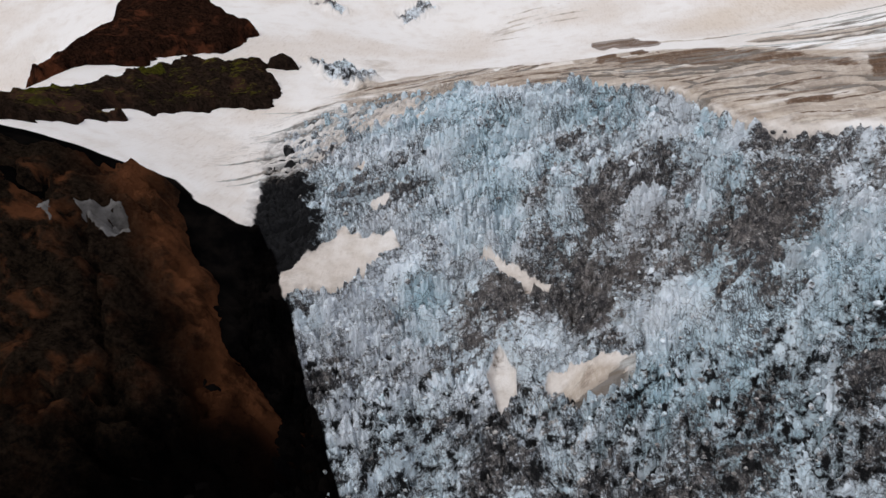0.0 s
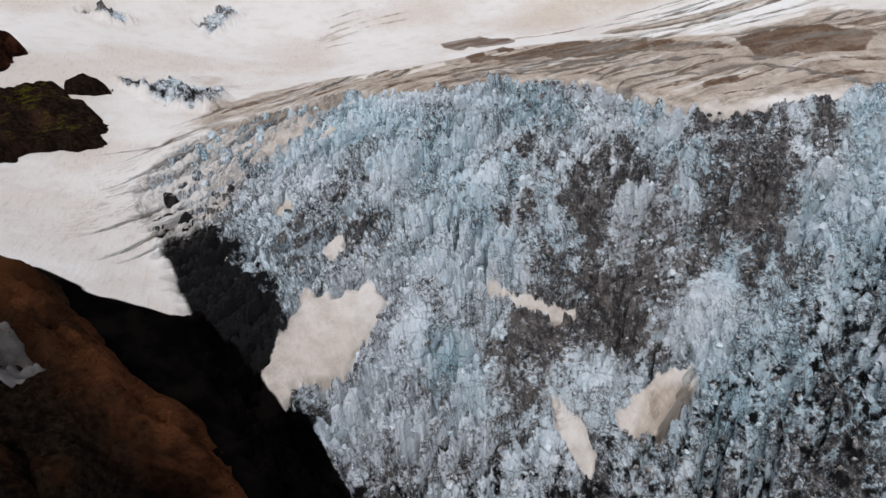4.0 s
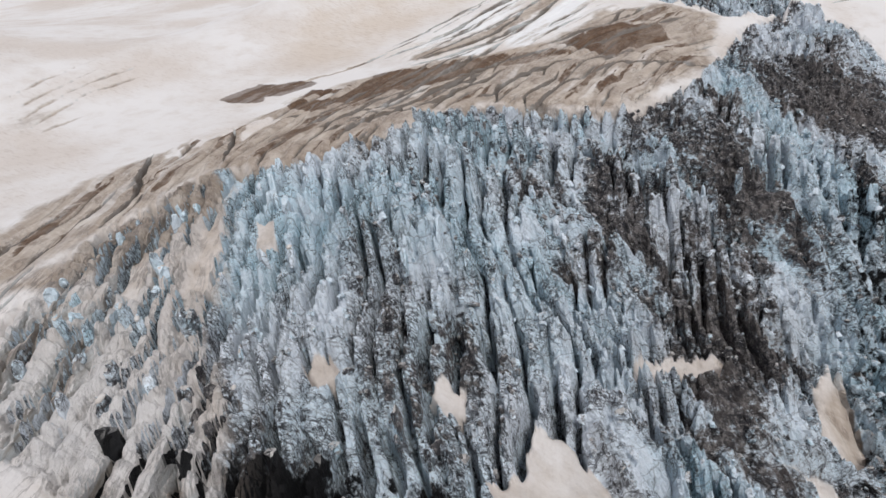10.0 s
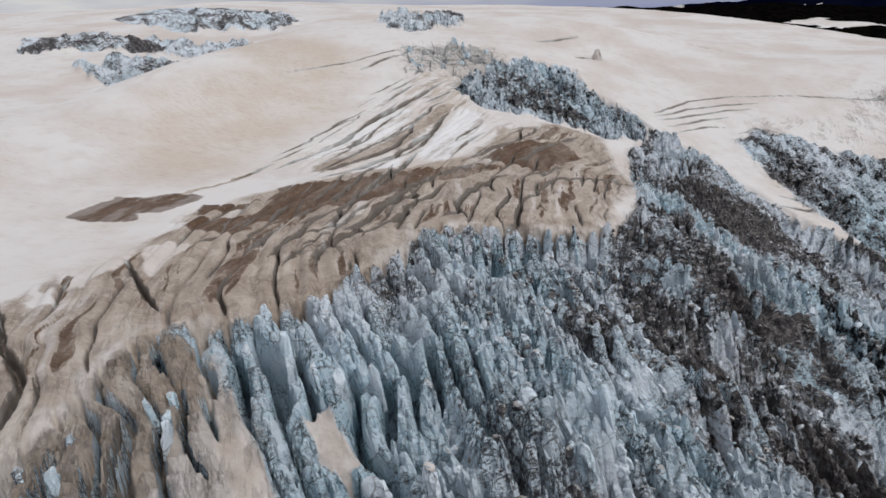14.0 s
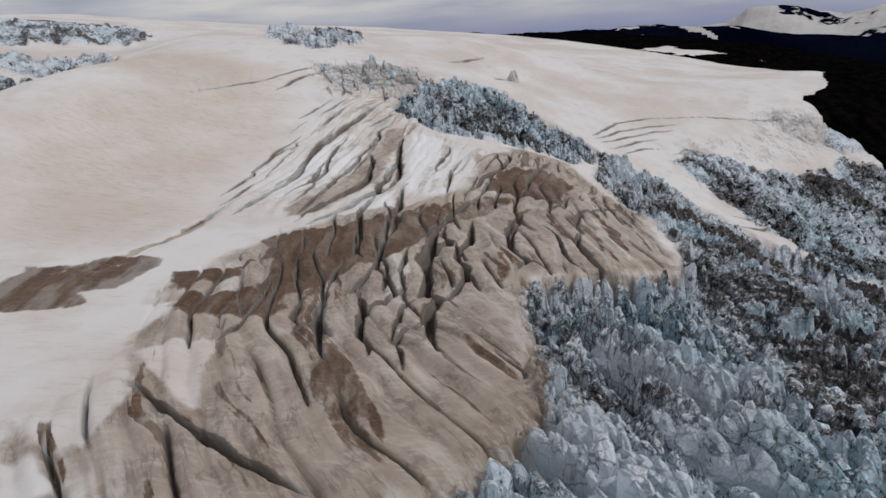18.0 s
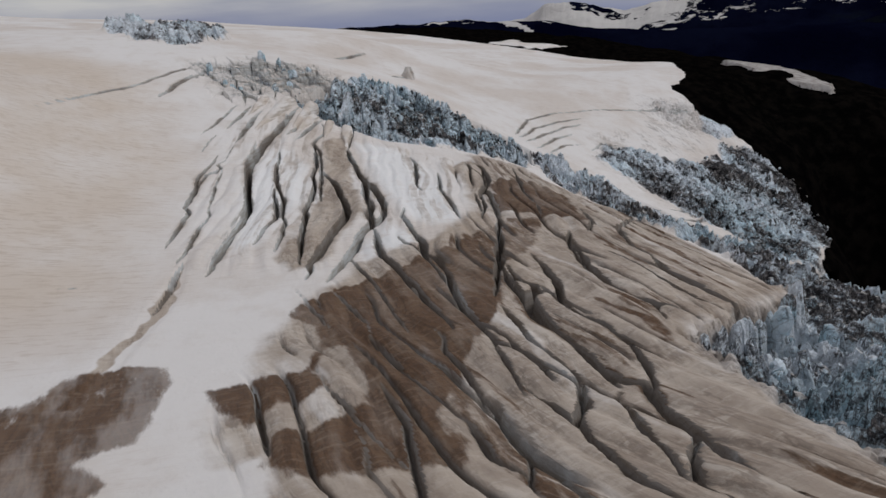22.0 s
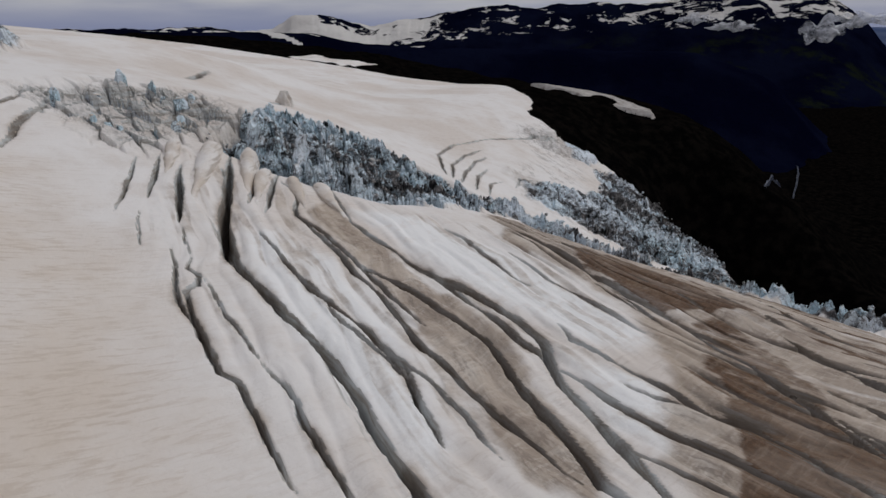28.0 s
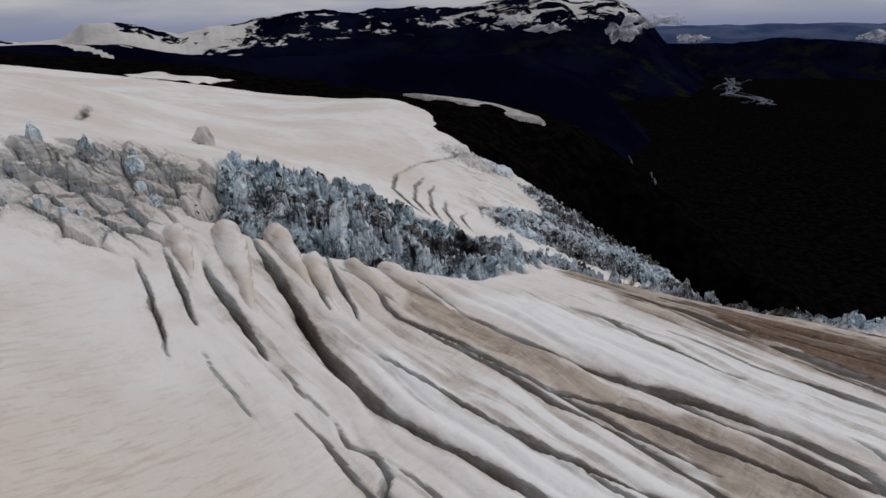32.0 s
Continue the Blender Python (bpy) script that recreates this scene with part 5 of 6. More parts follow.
# ---- the mountains beyond the valley ----
def far_material(name, snow_share):
    n = Nodes(name)
    snow = n.attr("snow")
    streaks = n.noise(120.0, 9.0, 0.68, stretch=(1.0, 1.0, 2.6), warp=0.5)
    white = n.ramp(n.math("ADD", snow, n.math("MULTIPLY", n.math("SUBTRACT", streaks, 0.5), snow_share)), 0.47, 0.53)
    # blue haze of the distance is painted into the stone as a navy tint
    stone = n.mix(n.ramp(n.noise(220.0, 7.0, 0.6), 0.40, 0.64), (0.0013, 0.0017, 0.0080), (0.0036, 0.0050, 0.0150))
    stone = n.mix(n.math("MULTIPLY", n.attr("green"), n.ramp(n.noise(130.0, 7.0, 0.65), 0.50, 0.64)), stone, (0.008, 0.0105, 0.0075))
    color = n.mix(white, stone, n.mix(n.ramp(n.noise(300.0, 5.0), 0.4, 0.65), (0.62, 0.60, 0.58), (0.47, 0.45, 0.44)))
    return n.done(color, 0.95, ((n.noise(60.0, 8.0, 0.7), 0.7, 20.0),), 0.0)


M_MASSIF = far_material("hazy_snowy_mountain", 2.3)
M_VALLEY = far_material("hazy_dark_mountain", 0.5)
LOOKOUT = (150.0, 380.0, 106.0)


def range_mesh(name, az0, az1, d0, d1, crest, snow, green, material, steps=(420, 70)):
    """A mountain range as a body of land: crest(az) gives the height of its top line."""
    az, f = np.meshgrid(np.linspace(az0, az1, steps[0]), np.linspace(0, 1, steps[1]))
    d = d0 + (d1 - d0) * f
    x, y = LOOKOUT[0] + d * np.sin(np.radians(az)), LOOKOUT[1] + d * np.cos(np.radians(az))
    top = crest(az)
    ends = smooth(az, az0, az0 + 6) * (1 - smooth(az, az1 - 9, az1))
    body = smooth(f, 0.0, 0.62) * (1 - smooth(f, 0.72, 1.0))
    base = -190.0
    rug = 1 - np.abs(fbm(x, y, 420, 6, 251, 0.55)) * 1.6
    z = base + (top - base) * body * ends * (0.84 + 0.16 * smooth(f, 0.4, 0.64)) + 26 * (rug - 0.5) * body * (1 - smooth(f, 0.5, 0.62))
    ob = grid_mesh(name, x, y, z, {"snow": snow(az, f, z, x, y), "green": green(az, f, z)}, material)
    return ob


def massif_top(az):
    d = 3250.0
    el = -0.45 + 0.55 * smooth(az, 129, 139) + 0.45 * smooth(az, 138, 152)
    for centre, width, up in ((126.0, 3.0, 1.05), (124.0, 1.2, 0.45), (134.5, 3.5, 0.55), (141.5, 4.5, 1.35), (149.0, 4.0, 1.0), (158.0, 6.0, 1.7), (166.0, 4.0, 1.0), (171.0, 3.0, 0.4)):
        el = el + up * np.exp(-((az - centre) / width) ** 2)
    el = el + 0.34 * fbm(az, az * 0, 2.4, 6, 261, 0.6)
    return LOOKOUT[2] + d * np.tan(np.radians(el))


def massif_snow(az, f, z, x, y):
    low = np.interp(az, (104, 116, 127, 131, 136, 142, 146, 152, 156, 162, 170, 178), (-10, 2, -2, -2, 18, 40, 66, 74, 84, 104, 128, 220))
    share = smooth(z, low - 22, low + 26)
    peaks = smooth(fbm(x, y, 210, 5, 271), 0.10, 0.32) * smooth(f, 0.42, 0.6)
    share = share - 0.75 * peaks * (1 - smooth(az, 130, 140))
    return share * np.interp(az, (104, 131, 137, 148, 156, 180), (1.0, 1.0, 0.32, 0.27, 0.46, 0.45))


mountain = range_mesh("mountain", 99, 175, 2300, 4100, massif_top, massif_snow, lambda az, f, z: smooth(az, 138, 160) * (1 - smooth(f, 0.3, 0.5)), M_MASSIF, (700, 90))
tagged(mountain, "snow-streaked dark mountain range beyond the valley", "mountain", "mountains beyond the valley")


def ridge_top(az):
    el = np.interp(az, (96, 108, 116, 122, 126, 130, 136, 146, 158, 163, 170), (-1.2, -0.55, -0.75, -0.80, -0.95, -1.9, -2.4, -2.35, -2.6, -4.5, -7.5))
    el = el + 0.10 * fbm(az, az * 0, 2.0, 5, 281)
    return LOOKOUT[2] + 1500 * np.tan(np.radians(el))


def ridge_snow(az, f, z, x, y):
    return 0.62 * smooth(fbm(x * 0.6, y, 110, 5, 291), 0.26, 0.36) * (1 - smooth(az, 126, 134))


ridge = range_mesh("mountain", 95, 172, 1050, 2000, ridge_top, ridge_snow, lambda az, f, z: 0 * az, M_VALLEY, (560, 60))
tagged(ridge, "low black mountain ridge behind the ice", "mountain", "mountains beyond the valley")


def hills_top(az):
    el = -1.75 + 0.55 * np.exp(-((az - 179) / 4.0) ** 2) + 0.35 * np.exp(-((az - 168) / 5.0) ** 2) + 0.3 * fbm(az, az * 0, 3.0, 5, 301)
    return LOOKOUT[2] + 3980 * np.tan(np.radians(el))


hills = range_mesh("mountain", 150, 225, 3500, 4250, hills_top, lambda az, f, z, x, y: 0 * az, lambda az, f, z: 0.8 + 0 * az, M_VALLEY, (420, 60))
tagged(hills, "dark green hills on the valley floor", "mountain", "mountains beyond the valley")


def plain_top(az):
    return LOOKOUT[2] + 4560 * np.tan(np.radians(-0.25 + 0.12 * fbm(az, az * 0, 2.0, 5, 311)))


def haze_material():
    n = Nodes("hazy_far_plain")
    # the plain's base colour stands in for blue air haze, in soft bands
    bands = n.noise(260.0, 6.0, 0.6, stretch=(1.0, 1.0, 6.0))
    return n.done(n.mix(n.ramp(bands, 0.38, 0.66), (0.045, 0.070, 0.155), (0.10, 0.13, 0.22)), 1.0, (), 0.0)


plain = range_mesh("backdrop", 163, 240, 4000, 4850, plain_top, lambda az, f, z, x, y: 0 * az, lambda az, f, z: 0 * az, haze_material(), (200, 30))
tagged(plain, "far coastal plain under the cloud, blue haze painted in", "landscape", kind="structure")


# ---- the river and the clouds in the valley ----
def ribbon(name, line, width, lift, material):
    """A river arm that winds along a line over the land."""
    px, py = np.array([p[0] for p in line], float), np.array([p[1] for p in line], float)
    s = np.linspace(0, len(line) - 1, len(line) * 24)
    x, y = np.interp(s, range(len(line)), px), np.interp(s, range(len(line)), py)
    x, y = x + 16 * fbm(s * 40, s * 0, 30, 4, 321), y + 10 * fbm(s * 40, s * 0 + 9, 30, 4, 323)
    dx, dy = np.gradient(x), np.gradient(y)
    size = np.hypot(dx, dy) + 1e-6
    w = width * (0.6 + 0.8 * value_noise(s * 3.0, s * 0, 327))
    lift = land(x, y) + 9 * fbm(x, y, 60, 6, 151) + lift
    top = [(a - d / m * k, b + e / m * k, h) for a, b, d, e, m, k, h in zip(x, y, dy, dx, size, w, lift)]
    low = [(a + d / m * k, b - e / m * k, h) for a, b, d, e, m, k, h in zip(x, y, dy, dx, size, w, lift)]
    n = len(s)
    deep = [(p[0], p[1], p[2] - 12) for p in top + low]
    me = bpy.data.meshes.new(name)
    faces = [(i, i + 1, n + i + 1, n + i) for i in range(n - 1)]
    faces += [(i + 1, i, 2 * n + i, 2 * n + i + 1) for i in range(n - 1)] + [(n + i, n + i + 1, 3 * n + i + 1, 3 * n + i) for i in range(n - 1)]
    me.from_pydata(top + low + deep, [], faces)
    me.materials.append(material)
    return new(name, me)


def river_material():
    n = Nodes("silty_river_water")
    return n.done(n.mix(n.ramp(n.noise(30.0, 5.0), 0.4, 0.6), (0.015, 0.02, 0.04), (0.06, 0.07, 0.10)), 0.5, (), 0.2)


def cloud_material():
    n = Nodes("cloud")
    n.put(n.ramp(n.noise(34.0, 9.0, 0.62), 0.34, 0.66, 0.0, 0.66), n.bsdf.inputs["Alpha"])
    return n.done(n.mix(n.ramp(n.noise(120.0, 5.0), 0.35, 0.65), (0.72, 0.74, 0.80), (0.90, 0.90, 0.92)), 1.0, (), 0.0)


def at_bearing(az, d):
    return LOOKOUT[0] + d * math.sin(radians(az)), LOOKOUT[1] + d * math.cos(radians(az))


M_RIVER = river_material()
M_CLOUD = cloud_material()

def ground_at(az, el):
    """Where a line of sight from the lookout, at a bearing and a slope, comes down on the land."""
    far = np.arange(500.0, 4300.0, 10.0)
    x, y = LOOKOUT[0] + far * math.sin(radians(az)), LOOKOUT[1] + far * math.cos(radians(az))
    under = np.nonzero(land(x, y) > LOOKOUT[2] + far * math.tan(radians(el)))[0]
    k = under[0] if len(under) else len(far) - 1
    return float(x[k]), float(y[k])


river_line = [ground_at(*p) for p in ((175.4, -4.3), (174.8, -4.7), (175.9, -5.1), (175.2, -5.5), (177.0, -5.85), (178.3, -6.2))]
side_line = [ground_at(*p) for p in ((165.9, -8.5), (166.5, -9.4), (167.1, -11.2), (167.6, -13.0))]
for line, width, count in ((river_line, 7.0, 5), (side_line, 0.5, 2)):
    for k in range(count):
        moved = [(p[0] + (k - 1.2) * width * 6 * math.sin(2.1 * i + k), p[1] + 3 * k) for i, p in enumerate(line)]
        arm = ribbon("water", moved, width * (1.0 - 0.2 * k), 1.5 + 0.3 * k, M_RIVER)
        tagged(arm, "pale silty arm of a braided river in the dark valley", "river", kind="structure")


def cloud(az, d, el, wide, high, seed):
    """A ragged bank of cloud, one body with deep billows."""
    cx, cy = at_bearing(az, d)
    cz = LOOKOUT[2] + d * math.tan(radians(el))
    bm = bmesh.new()
    bmesh.ops.create_icosphere(bm, subdivisions=5, radius=1.0)
    side, away = Vector((math.cos(radians(az)), -math.sin(radians(az)), 0)), Vector((math.sin(radians(az)), math.cos(radians(az)), 0))
    for vert in bm.verts:
        p = vert.co.copy()
        q = Vector((p.x * wide / high, p.y, p.z)) * 1.1 + Vector((seed * 11.3, 0, 0))
        swell = 1 + 0.6 * noise.fractal(q, 1.1, 2.0, 4)
        p = p * swell
        vert.co = Vector((cx, cy, cz)) + side * (p.x * wide + 0.25 * high * noise.noise(q * 2)) + away * p.y * high * 0.8 + Vector((0, 0, p.z * high * (0.45 + 0.55 * abs(math.sin(3 * p.x + seed)))))
    me = bpy.data.meshes.new("cloud")
    bm.to_mesh(me)
    bm.free()
    me.polygons.foreach_set("use_smooth", np.ones(len(me.polygons), bool))
    me.materials.append(M_CLOUD)
    ob = new("cloud", me)
    return tagged(ob, "ragged white bank of low cloud over the valley", "cloud", "clouds over the valley")


cloud(166.4, 2150, -0.55, 46, 34, 1)
cloud(168.6, 2200, 0.25, 75, 20, 2)
cloud(171.6, 2150, -1.2, 44, 13, 3)
cloud(160.2, 2200, -0.2, 60, 14, 4)
cloud(157.4, 2250, 0.35, 52, 16, 5)
cloud(184.8, 2250, -1.1, 60, 17, 6)


# ---- blocks of ice standing in the fall ----
def surface(x, y):
    """Height of the finished sheet at a point."""
    c = min(max(int(np.searchsorted(xs, x)), 1), len(xs) - 1)
    column = GY[:, c]
    r = min(max(int(np.searchsorted(column, y)), 1), len(column) - 1)
    return float(GZ[r, c])


def chipped(seed, wide, deep, tall):
    """A block of ice broken along flat faces, leaning and narrowing to its top."""
    rng = random.Random(seed)
    bm = bmesh.new()
    for k in range(7):
        t = 2 * math.pi * (k + rng.uniform(-0.3, 0.3)) / 7
        bm.verts.new((math.cos(t) * wide * rng.uniform(0.42, 0.56), math.sin(t) * deep * rng.uniform(0.42, 0.56), -0.35 * tall))
    for k in range(6):
        t = 2 * math.pi * (k + rng.uniform(-0.4, 0.4)) / 6
        bm.verts.new((math.cos(t) * wide * rng.uniform(0.36, 0.55), math.sin(t) * deep * rng.uniform(0.36, 0.55), tall * rng.uniform(0.30, 0.62)))
    lean = rng.uniform(-0.2, 0.2) * wide
    for k in range(4):
        t = 2 * math.pi * (k + rng.uniform(-0.4, 0.4)) / 4
        bm.verts.new((lean + math.cos(t) * wide * rng.uniform(0.10, 0.32), math.sin(t) * deep * rng.uniform(0.15, 0.36), tall * rng.uniform(0.80, 1.0)))
    hull = bmesh.ops.convex_hull(bm, input=bm.verts[:])
    loose = [e for e in hull["geom_interior"] if isinstance(e, bmesh.types.BMVert)]
    if loose:
        bmesh.ops.delete(bm, geom=loose, context="VERTS")
    bmesh.ops.subdivide_edges(bm, edges=bm.edges[:], cuts=1, use_grid_fill=True)
    for vert in bm.verts:
        p = vert.co * 0.9 + Vector((seed * 3.1, 0, 0))
        vert.co += Vector((noise.noise(p), noise.noise(p + Vector((5, 2, 8))), 0.6 * noise.noise(p + Vector((1, 7, 3))))) * 0.30 * min(wide, deep)
    me = bpy.data.meshes.new("serac")
    bm.to_mesh(me)
    bm.free()
    return me


SERAC_SHAPES = [chipped(k, 3.6 + (k % 4) * 0.9, 1.9 + (k % 3) * 0.5, 3.4 + (k % 5) * 0.8) for k in range(20)]
GRITTY_SHAPES = [me.copy() for me in SERAC_SHAPES[:6]]
for me in SERAC_SHAPES:
    me.materials.append(M_SERAC)
for me in GRITTY_SHAPES:
    me.materials.append(M_GRITTY)


def cap_mesh(me, seed):
    """A rounded cap of snow for the top of a block."""
    tops = [vert.co for vert in me.vertices]
    high = max(p.z for p in tops)
    upper = [p for p in tops if p.z > 0.62 * high]
    cx, cy = sum(p.x for p in upper) / len(upper), sum(p.y for p in upper) / len(upper)
    wide, deep = 0.8 * max(abs(p.x - cx) for p in upper), 0.8 * max(abs(p.y - cy) for p in upper)
    bm = bmesh.new()
    bmesh.ops.create_icosphere(bm, subdivisions=2, radius=1.0)
    for vert in bm.verts:
        p = vert.co
        swell = 1 + 0.22 * noise.noise(p * 1.7 + Vector((seed, 0, 0)))
        vert.co = Vector((cx + p.x * wide * swell, cy + p.y * deep * swell, 0.86 * high + p.z * 0.10 * high * swell))
    cap = bpy.data.meshes.new("snow_cap")
    bm.to_mesh(cap)
    bm.free()
    cap.polygons.foreach_set("use_smooth", np.ones(len(cap.polygons), bool))
    cap.materials.append(M_SNOW)
    return cap


SNOW_CAPS = {me.name: cap_mesh(me, k) for k, me in enumerate(SERAC_SHAPES + GRITTY_SHAPES)}
rng = random.Random(5)
GROUPS = (("seracs of the icefall", ICEFALL, 170, (-70, 98, 214, 300)), ("seracs under the brink", ICEFALL, 40, (60, 190, 176, 240)), ("seracs on the crest of the dome", DOME_SERACS, 70, (230, 345, 176, 290)))
for group, zone_corners, count, (x0, x1, y0, y1) in GROUPS:
    placed = 0
    while placed < count:
        x, y = rng.uniform(x0, x1), rng.uniform(y0, y1)
        if inside(np.array([x]), np.array([y]), zone_corners)[0] < 2.5:
            continue
        if any(inside(np.array([x]), np.array([y]), p)[0] > -3 for p in SNOW_PATCHES + SMOOTH_STRIPS):
            continue
        here = surface(x, y)
        around = max(surface(x + 1.5, y), surface(x - 1.5, y), surface(x, y + 1.5), surface(x, y - 1.5))
        if around - here > 3.0:
            continue
        black = inside(np.array([x]), np.array([y]), BLACK_SIDE)[0] > -3
        block = new("serac", GRITTY_SHAPES[rng.randrange(6)] if black else SERAC_SHAPES[rng.randrange(20)])
        run = math.degrees(math.atan2(float(bend(np.array([x + 1.0]))[0] - bend(np.array([x - 1.0]))[0]), 2.0))
        size = rng.uniform(0.42, 0.82)
        block.matrix_world = pose(x, y, here - 0.5, rng.uniform(-7, 7), rng.uniform(-7, 7), run + rng.gauss(0, 14) + rng.choice((0, 180))) @ Matrix.Diagonal((size, size, size * rng.uniform(0.75, 1.25), 1))
        tagged(block, "leaning block of ice black with grit standing in the icefall" if black else "leaning block of dirty blue-white ice standing in the icefall", "serac", group)
        if x < -12 and y > 236 and rng.random() < 0.2:
            part("snow_cap", SNOW_CAPS[block.data.name], M_SNOW, block, "rounded cap of old snow")
        placed += 1


def scatter(name, zone_corners, count, sizes, material, box, seed, label):
    """Many broken pieces of ice lying on the sheet, as one object."""
    rng = np.random.default_rng(seed)
    shapes = []
    for me in SERAC_SHAPES[:8]:
        co = np.empty(len(me.vertices) * 3, np.float32)
        me.vertices.foreach_get("co", co)
        tris = np.array([p.vertices[:] if len(p.vertices) == 3 else p.vertices[:3] for p in me.polygons], np.int32)
        shapes.append((co.reshape(-1, 3) / np.array((4.5, 2.6, 5.0)), tris))
    px, py = rng.uniform(box[0], box[1], count * 6), rng.uniform(box[2], box[3], count * 6)
    good = inside(px, py, zone_corners) > 1.0
    for p in SNOW_PATCHES + SMOOTH_STRIPS:
        good &= inside(px, py, p) < -1.0
    px, py = px[good][:count], py[good][:count]
    co_all, tri_all, base = [], [], 0
    for x, y in zip(px, py):
        co, tris = shapes[rng.integers(8)]
        size = sizes[0] + (sizes[1] - sizes[0]) * rng.random() ** 2.2
        turn = np.array(Euler((rng.uniform(-0.9, 0.9), rng.uniform(-0.9, 0.9), rng.uniform(0, 6.28))).to_matrix())
        co_all.append((co * (size, size * rng.uniform(0.6, 1.0), size * rng.uniform(0.5, 1.0))) @ turn.T + (x, y, surface(x, y) + 0.1 * size))
        tri_all.append(tris + base)
        base += len(co)
    co_all, tri_all = np.concatenate(co_all), np.concatenate(tri_all)
    me = bpy.data.meshes.new(name)
    me.from_pydata(co_all.tolist(), [], tri_all.tolist())
    me.materials.append(material)
    return tagged(new(name, me), label, "ice rubble", kind="stuff")


scatter("ice_rubble", ICEFALL, 5200, (0.4, 1.9), M_RUBBLE, (-46, 280, 110, 250), 3, "broken dirty ice rubble lying below the brink of the fall")
scatter("ice_rubble", SECOND_FALL, 900, (0.6, 2.2), M_RUBBLE, (205, 360, -60, 105), 4, "broken ice rubble on the second icefall")
scatter("ice_rubble", DOME_SERACS, 700, (0.5, 2.2), M_RUBBLE, (228, 350, 170, 292), 6, "small broken ice among the seracs of the dome")

# the rounded fins of snow-covered ice between the crevasses on the edge of the dome
def fin_material():
    n = Nodes("banded_snow_fin")
    beds = n.noise(1.1, 6.0, 0.6, stretch=(0.10, 0.10, 1.2))
    color = n.mix(n.ramp(n.noise(9.0, 6.0, 0.6), 0.36, 0.62), (0.78, 0.75, 0.725), (0.62, 0.55, 0.485))
    color = n.mix(n.math("MULTIPLY", n.ramp(beds, 0.48, 0.60), n.ramp(n.up(), 0.45, 0.85, 0.6, 0.05)), color, (0.36, 0.30, 0.245))
    return n.done(color, 0.8, ((n.noise(0.8, 7.0, 0.65), 0.5, 0.4), (beds, 0.5, 0.3)), 0.2)


M_FIN = fin_material()


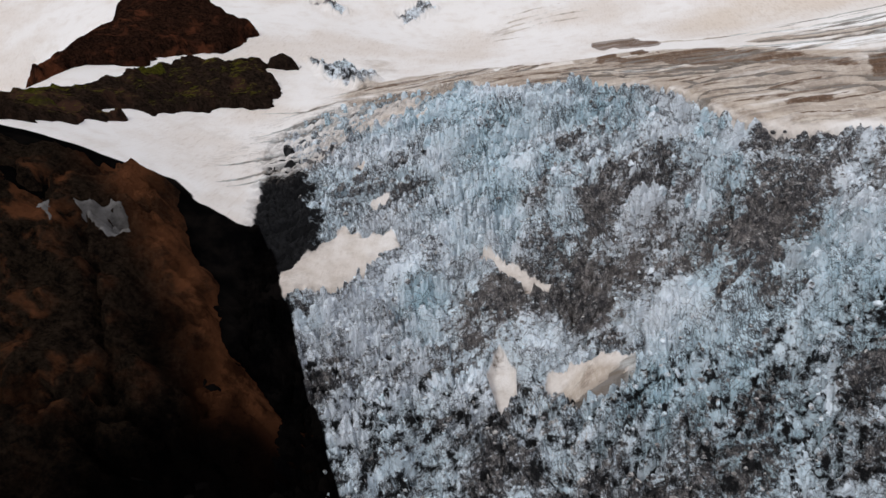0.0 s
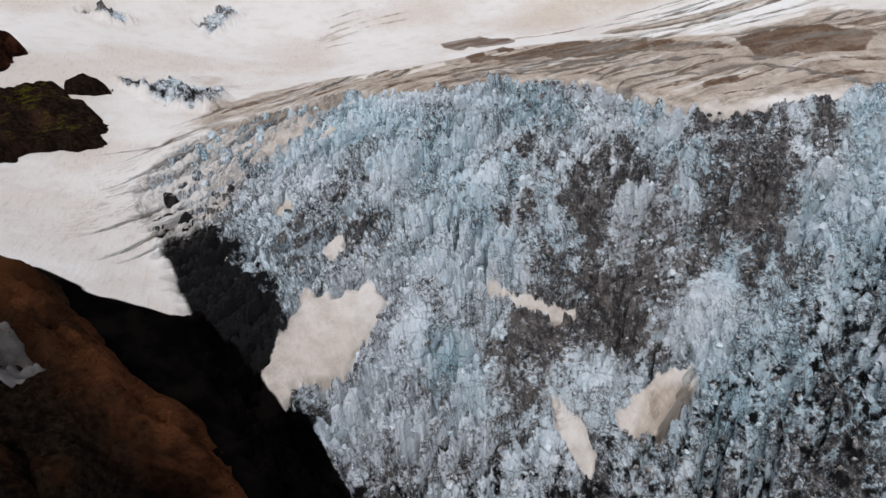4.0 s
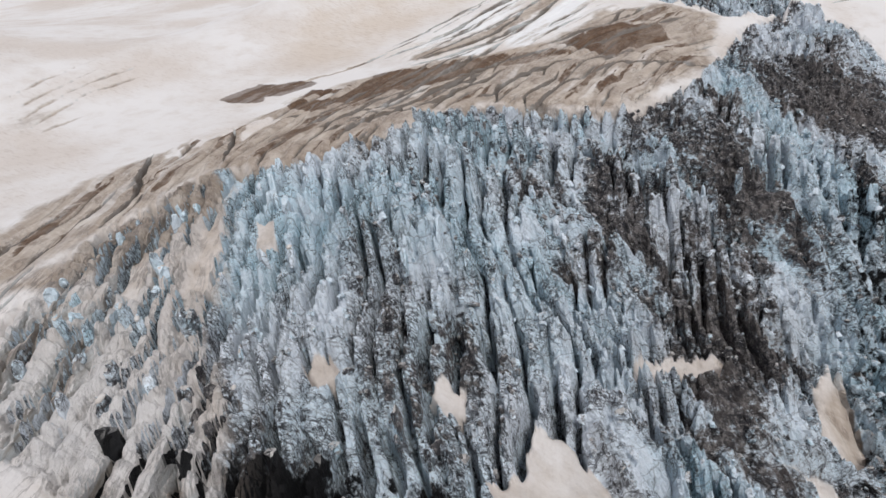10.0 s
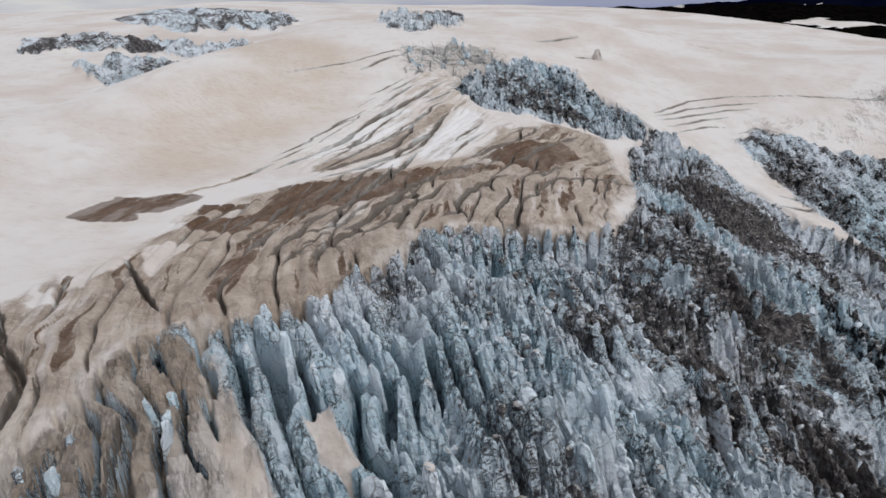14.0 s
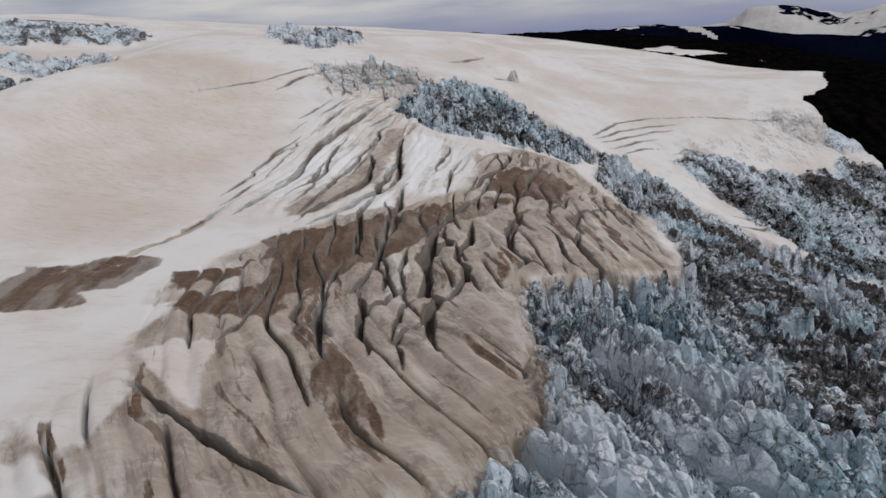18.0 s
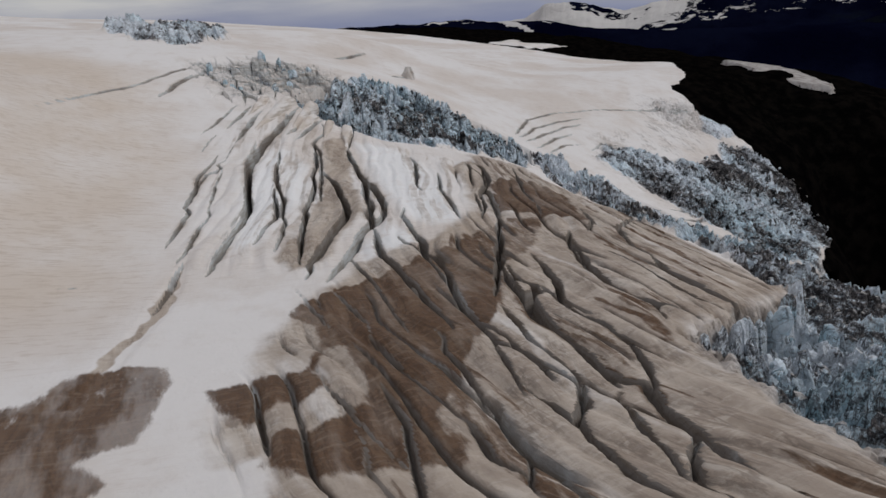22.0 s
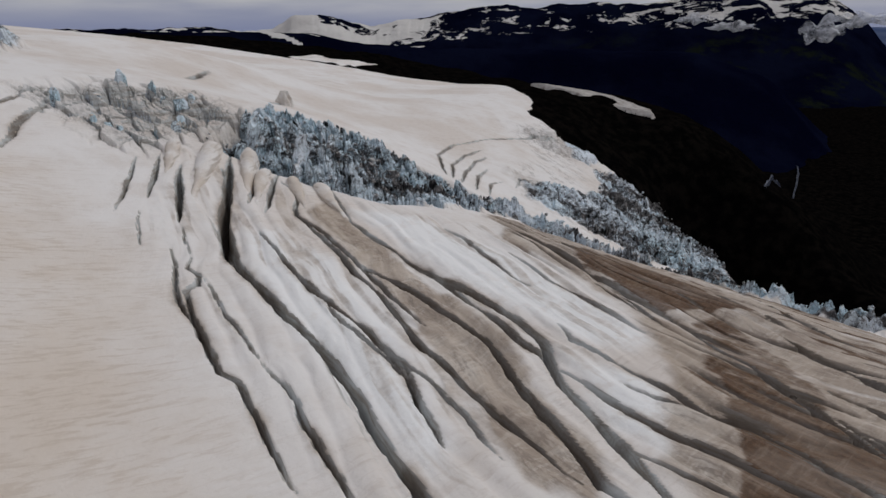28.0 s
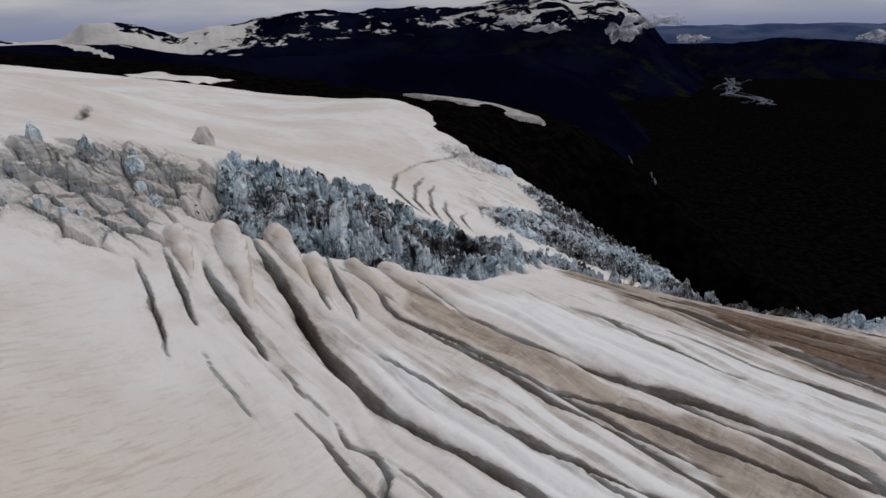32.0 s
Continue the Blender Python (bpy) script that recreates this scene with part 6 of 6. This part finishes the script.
def fin(top, low, wide, tall, seed):
    """A long slab that rises to a blunt head and sinks into the snow at its foot."""
    bm = bmesh.new()
    length = math.dist(top, low)
    count, ring = 26, 14
    rings = []
    for i in range(count + 1):
        s = i / count
        rise = tall * (1 - s) ** 0.8 * min(1.0, 0.55 + 5 * s)
        half = 0.5 * wide * (0.55 + 0.45 * math.sin(math.pi * min(1, s * 1.15 + 0.15))) * (1 - 0.55 * s)
        row = []
        for k in range(ring):
            a = math.pi * (k / (ring - 1)) * 1.0
            c, h = math.cos(a), math.sin(a) ** 0.55
            p = Vector((s * length, c * half * (1.25 - 0.35 * h), h * rise))
            q = p * 0.35 + Vector((seed * 9.1, 0, 0))
            p += Vector((0.5 * noise.noise(q), 0.55 * noise.noise(q + Vector((3, 8, 1))), 0.6 * noise.noise(q + Vector((7, 2, 5))))) * (0.5 + 0.5 * (1 - s))
            row.append(bm.verts.new((p.x, p.y + 0.5 * math.sin(2.6 * s + seed), p.z - (1.6 if k in (0, ring - 1) else 0.0))))
        rings.append(row)
    for a, b in zip(rings, rings[1:]):
        for k in range(ring - 1):
            bm.faces.new((a[k], a[k + 1], b[k + 1], b[k]))
    bm.faces.new(rings[0][::-1])
    bm.faces.new(rings[-1])
    bmesh.ops.recalc_face_normals(bm, faces=bm.faces[:])
    for face in bm.faces:
        face.smooth = True
    me = bpy.data.meshes.new("ice_fin")
    bm.to_mesh(me)
    bm.free()
    me.materials.append(M_FIN)
    ob = new("ice_fin", me)
    drop = math.degrees(math.atan2(float(land(np.array([float(top[0])]), np.array([float(top[1])]))[0] - land(np.array([float(low[0])]), np.array([float(low[1])]))[0]), length))
    ob.matrix_world = pose(top[0], top[1], float(land(np.array([float(top[0])]), np.array([float(top[1])]))[0]) - 0.6, 0, drop, math.degrees(math.atan2(low[1] - top[1], low[0] - top[0])))
    return tagged(ob, "rounded fin of dusty banded snow between two crevasses", "ice fin", "fins on the edge of the dome")


for k, (top, low, wide, tall) in enumerate((((291, 299), (273, 311), 4.5, 3.4), ((287, 290), (257, 312), 6.0, 4.6), ((281, 282), (254, 298), 5.0, 4.2),
                                           ((269, 284), (250, 298), 4.0, 2.8), ((257, 274), (236, 281), 4.0, 2.4), ((262, 279), (244, 288), 3.5, 2.6))):
    fin(top, low, wide, tall, k)

# the largest blocks, on the crest and in the broken band beside it
rng = random.Random(12)
for count, corners, (x0, x1, y0, y1), (small, large), group in ((16, DOME_SERACS, (262, 326, 205, 275), (1.0, 1.55), "seracs on the crest of the dome"), (18, DOME_BAND, (290, 350, 258, 322), (0.55, 0.95), "blocks beside the crest of the dome")):
    placed = 0
    while placed < count:
        x, y = rng.uniform(x0, x1), rng.uniform(y0, y1)
        if close_to(np.array([x]), np.array([y]), corners)[0] < 3:
            continue
        block = new("serac", SERAC_SHAPES[rng.randrange(20)])
        size = rng.uniform(small, large)
        block.matrix_world = pose(x, y, surface(x, y) - (0.9 if count == 16 else 1.5) * size, rng.uniform(-10, 10), rng.uniform(-10, 10), rng.uniform(0, 360)) @ Matrix.Diagonal((size, size * 1.15, size, 1))
        tagged(block, "large cracked block of pale blue ice on the crest" if count == 16 else "tilted block of tan and blue-white ice beside the dome", "serac", group)
        if count == 18 and rng.random() < 0.6:
            part("snow_cap", SNOW_CAPS[block.data.name], M_SNOW, block, "rounded cap of old snow")
        placed += 1

# the tilted slab that stands alone on the snow beyond the dome
slab = new("serac", chipped(77, 9.0, 4.0, 7.5))
slab.data.materials.append(M_SNOW)
slab.matrix_world = pose(394, 197, float(land(np.array([394.0]), np.array([197.0]))[0]) - 0.5, 8, 14, 35)
tagged(slab, "tilted slab of snow-covered ice standing alone on the snowfield", "serac")
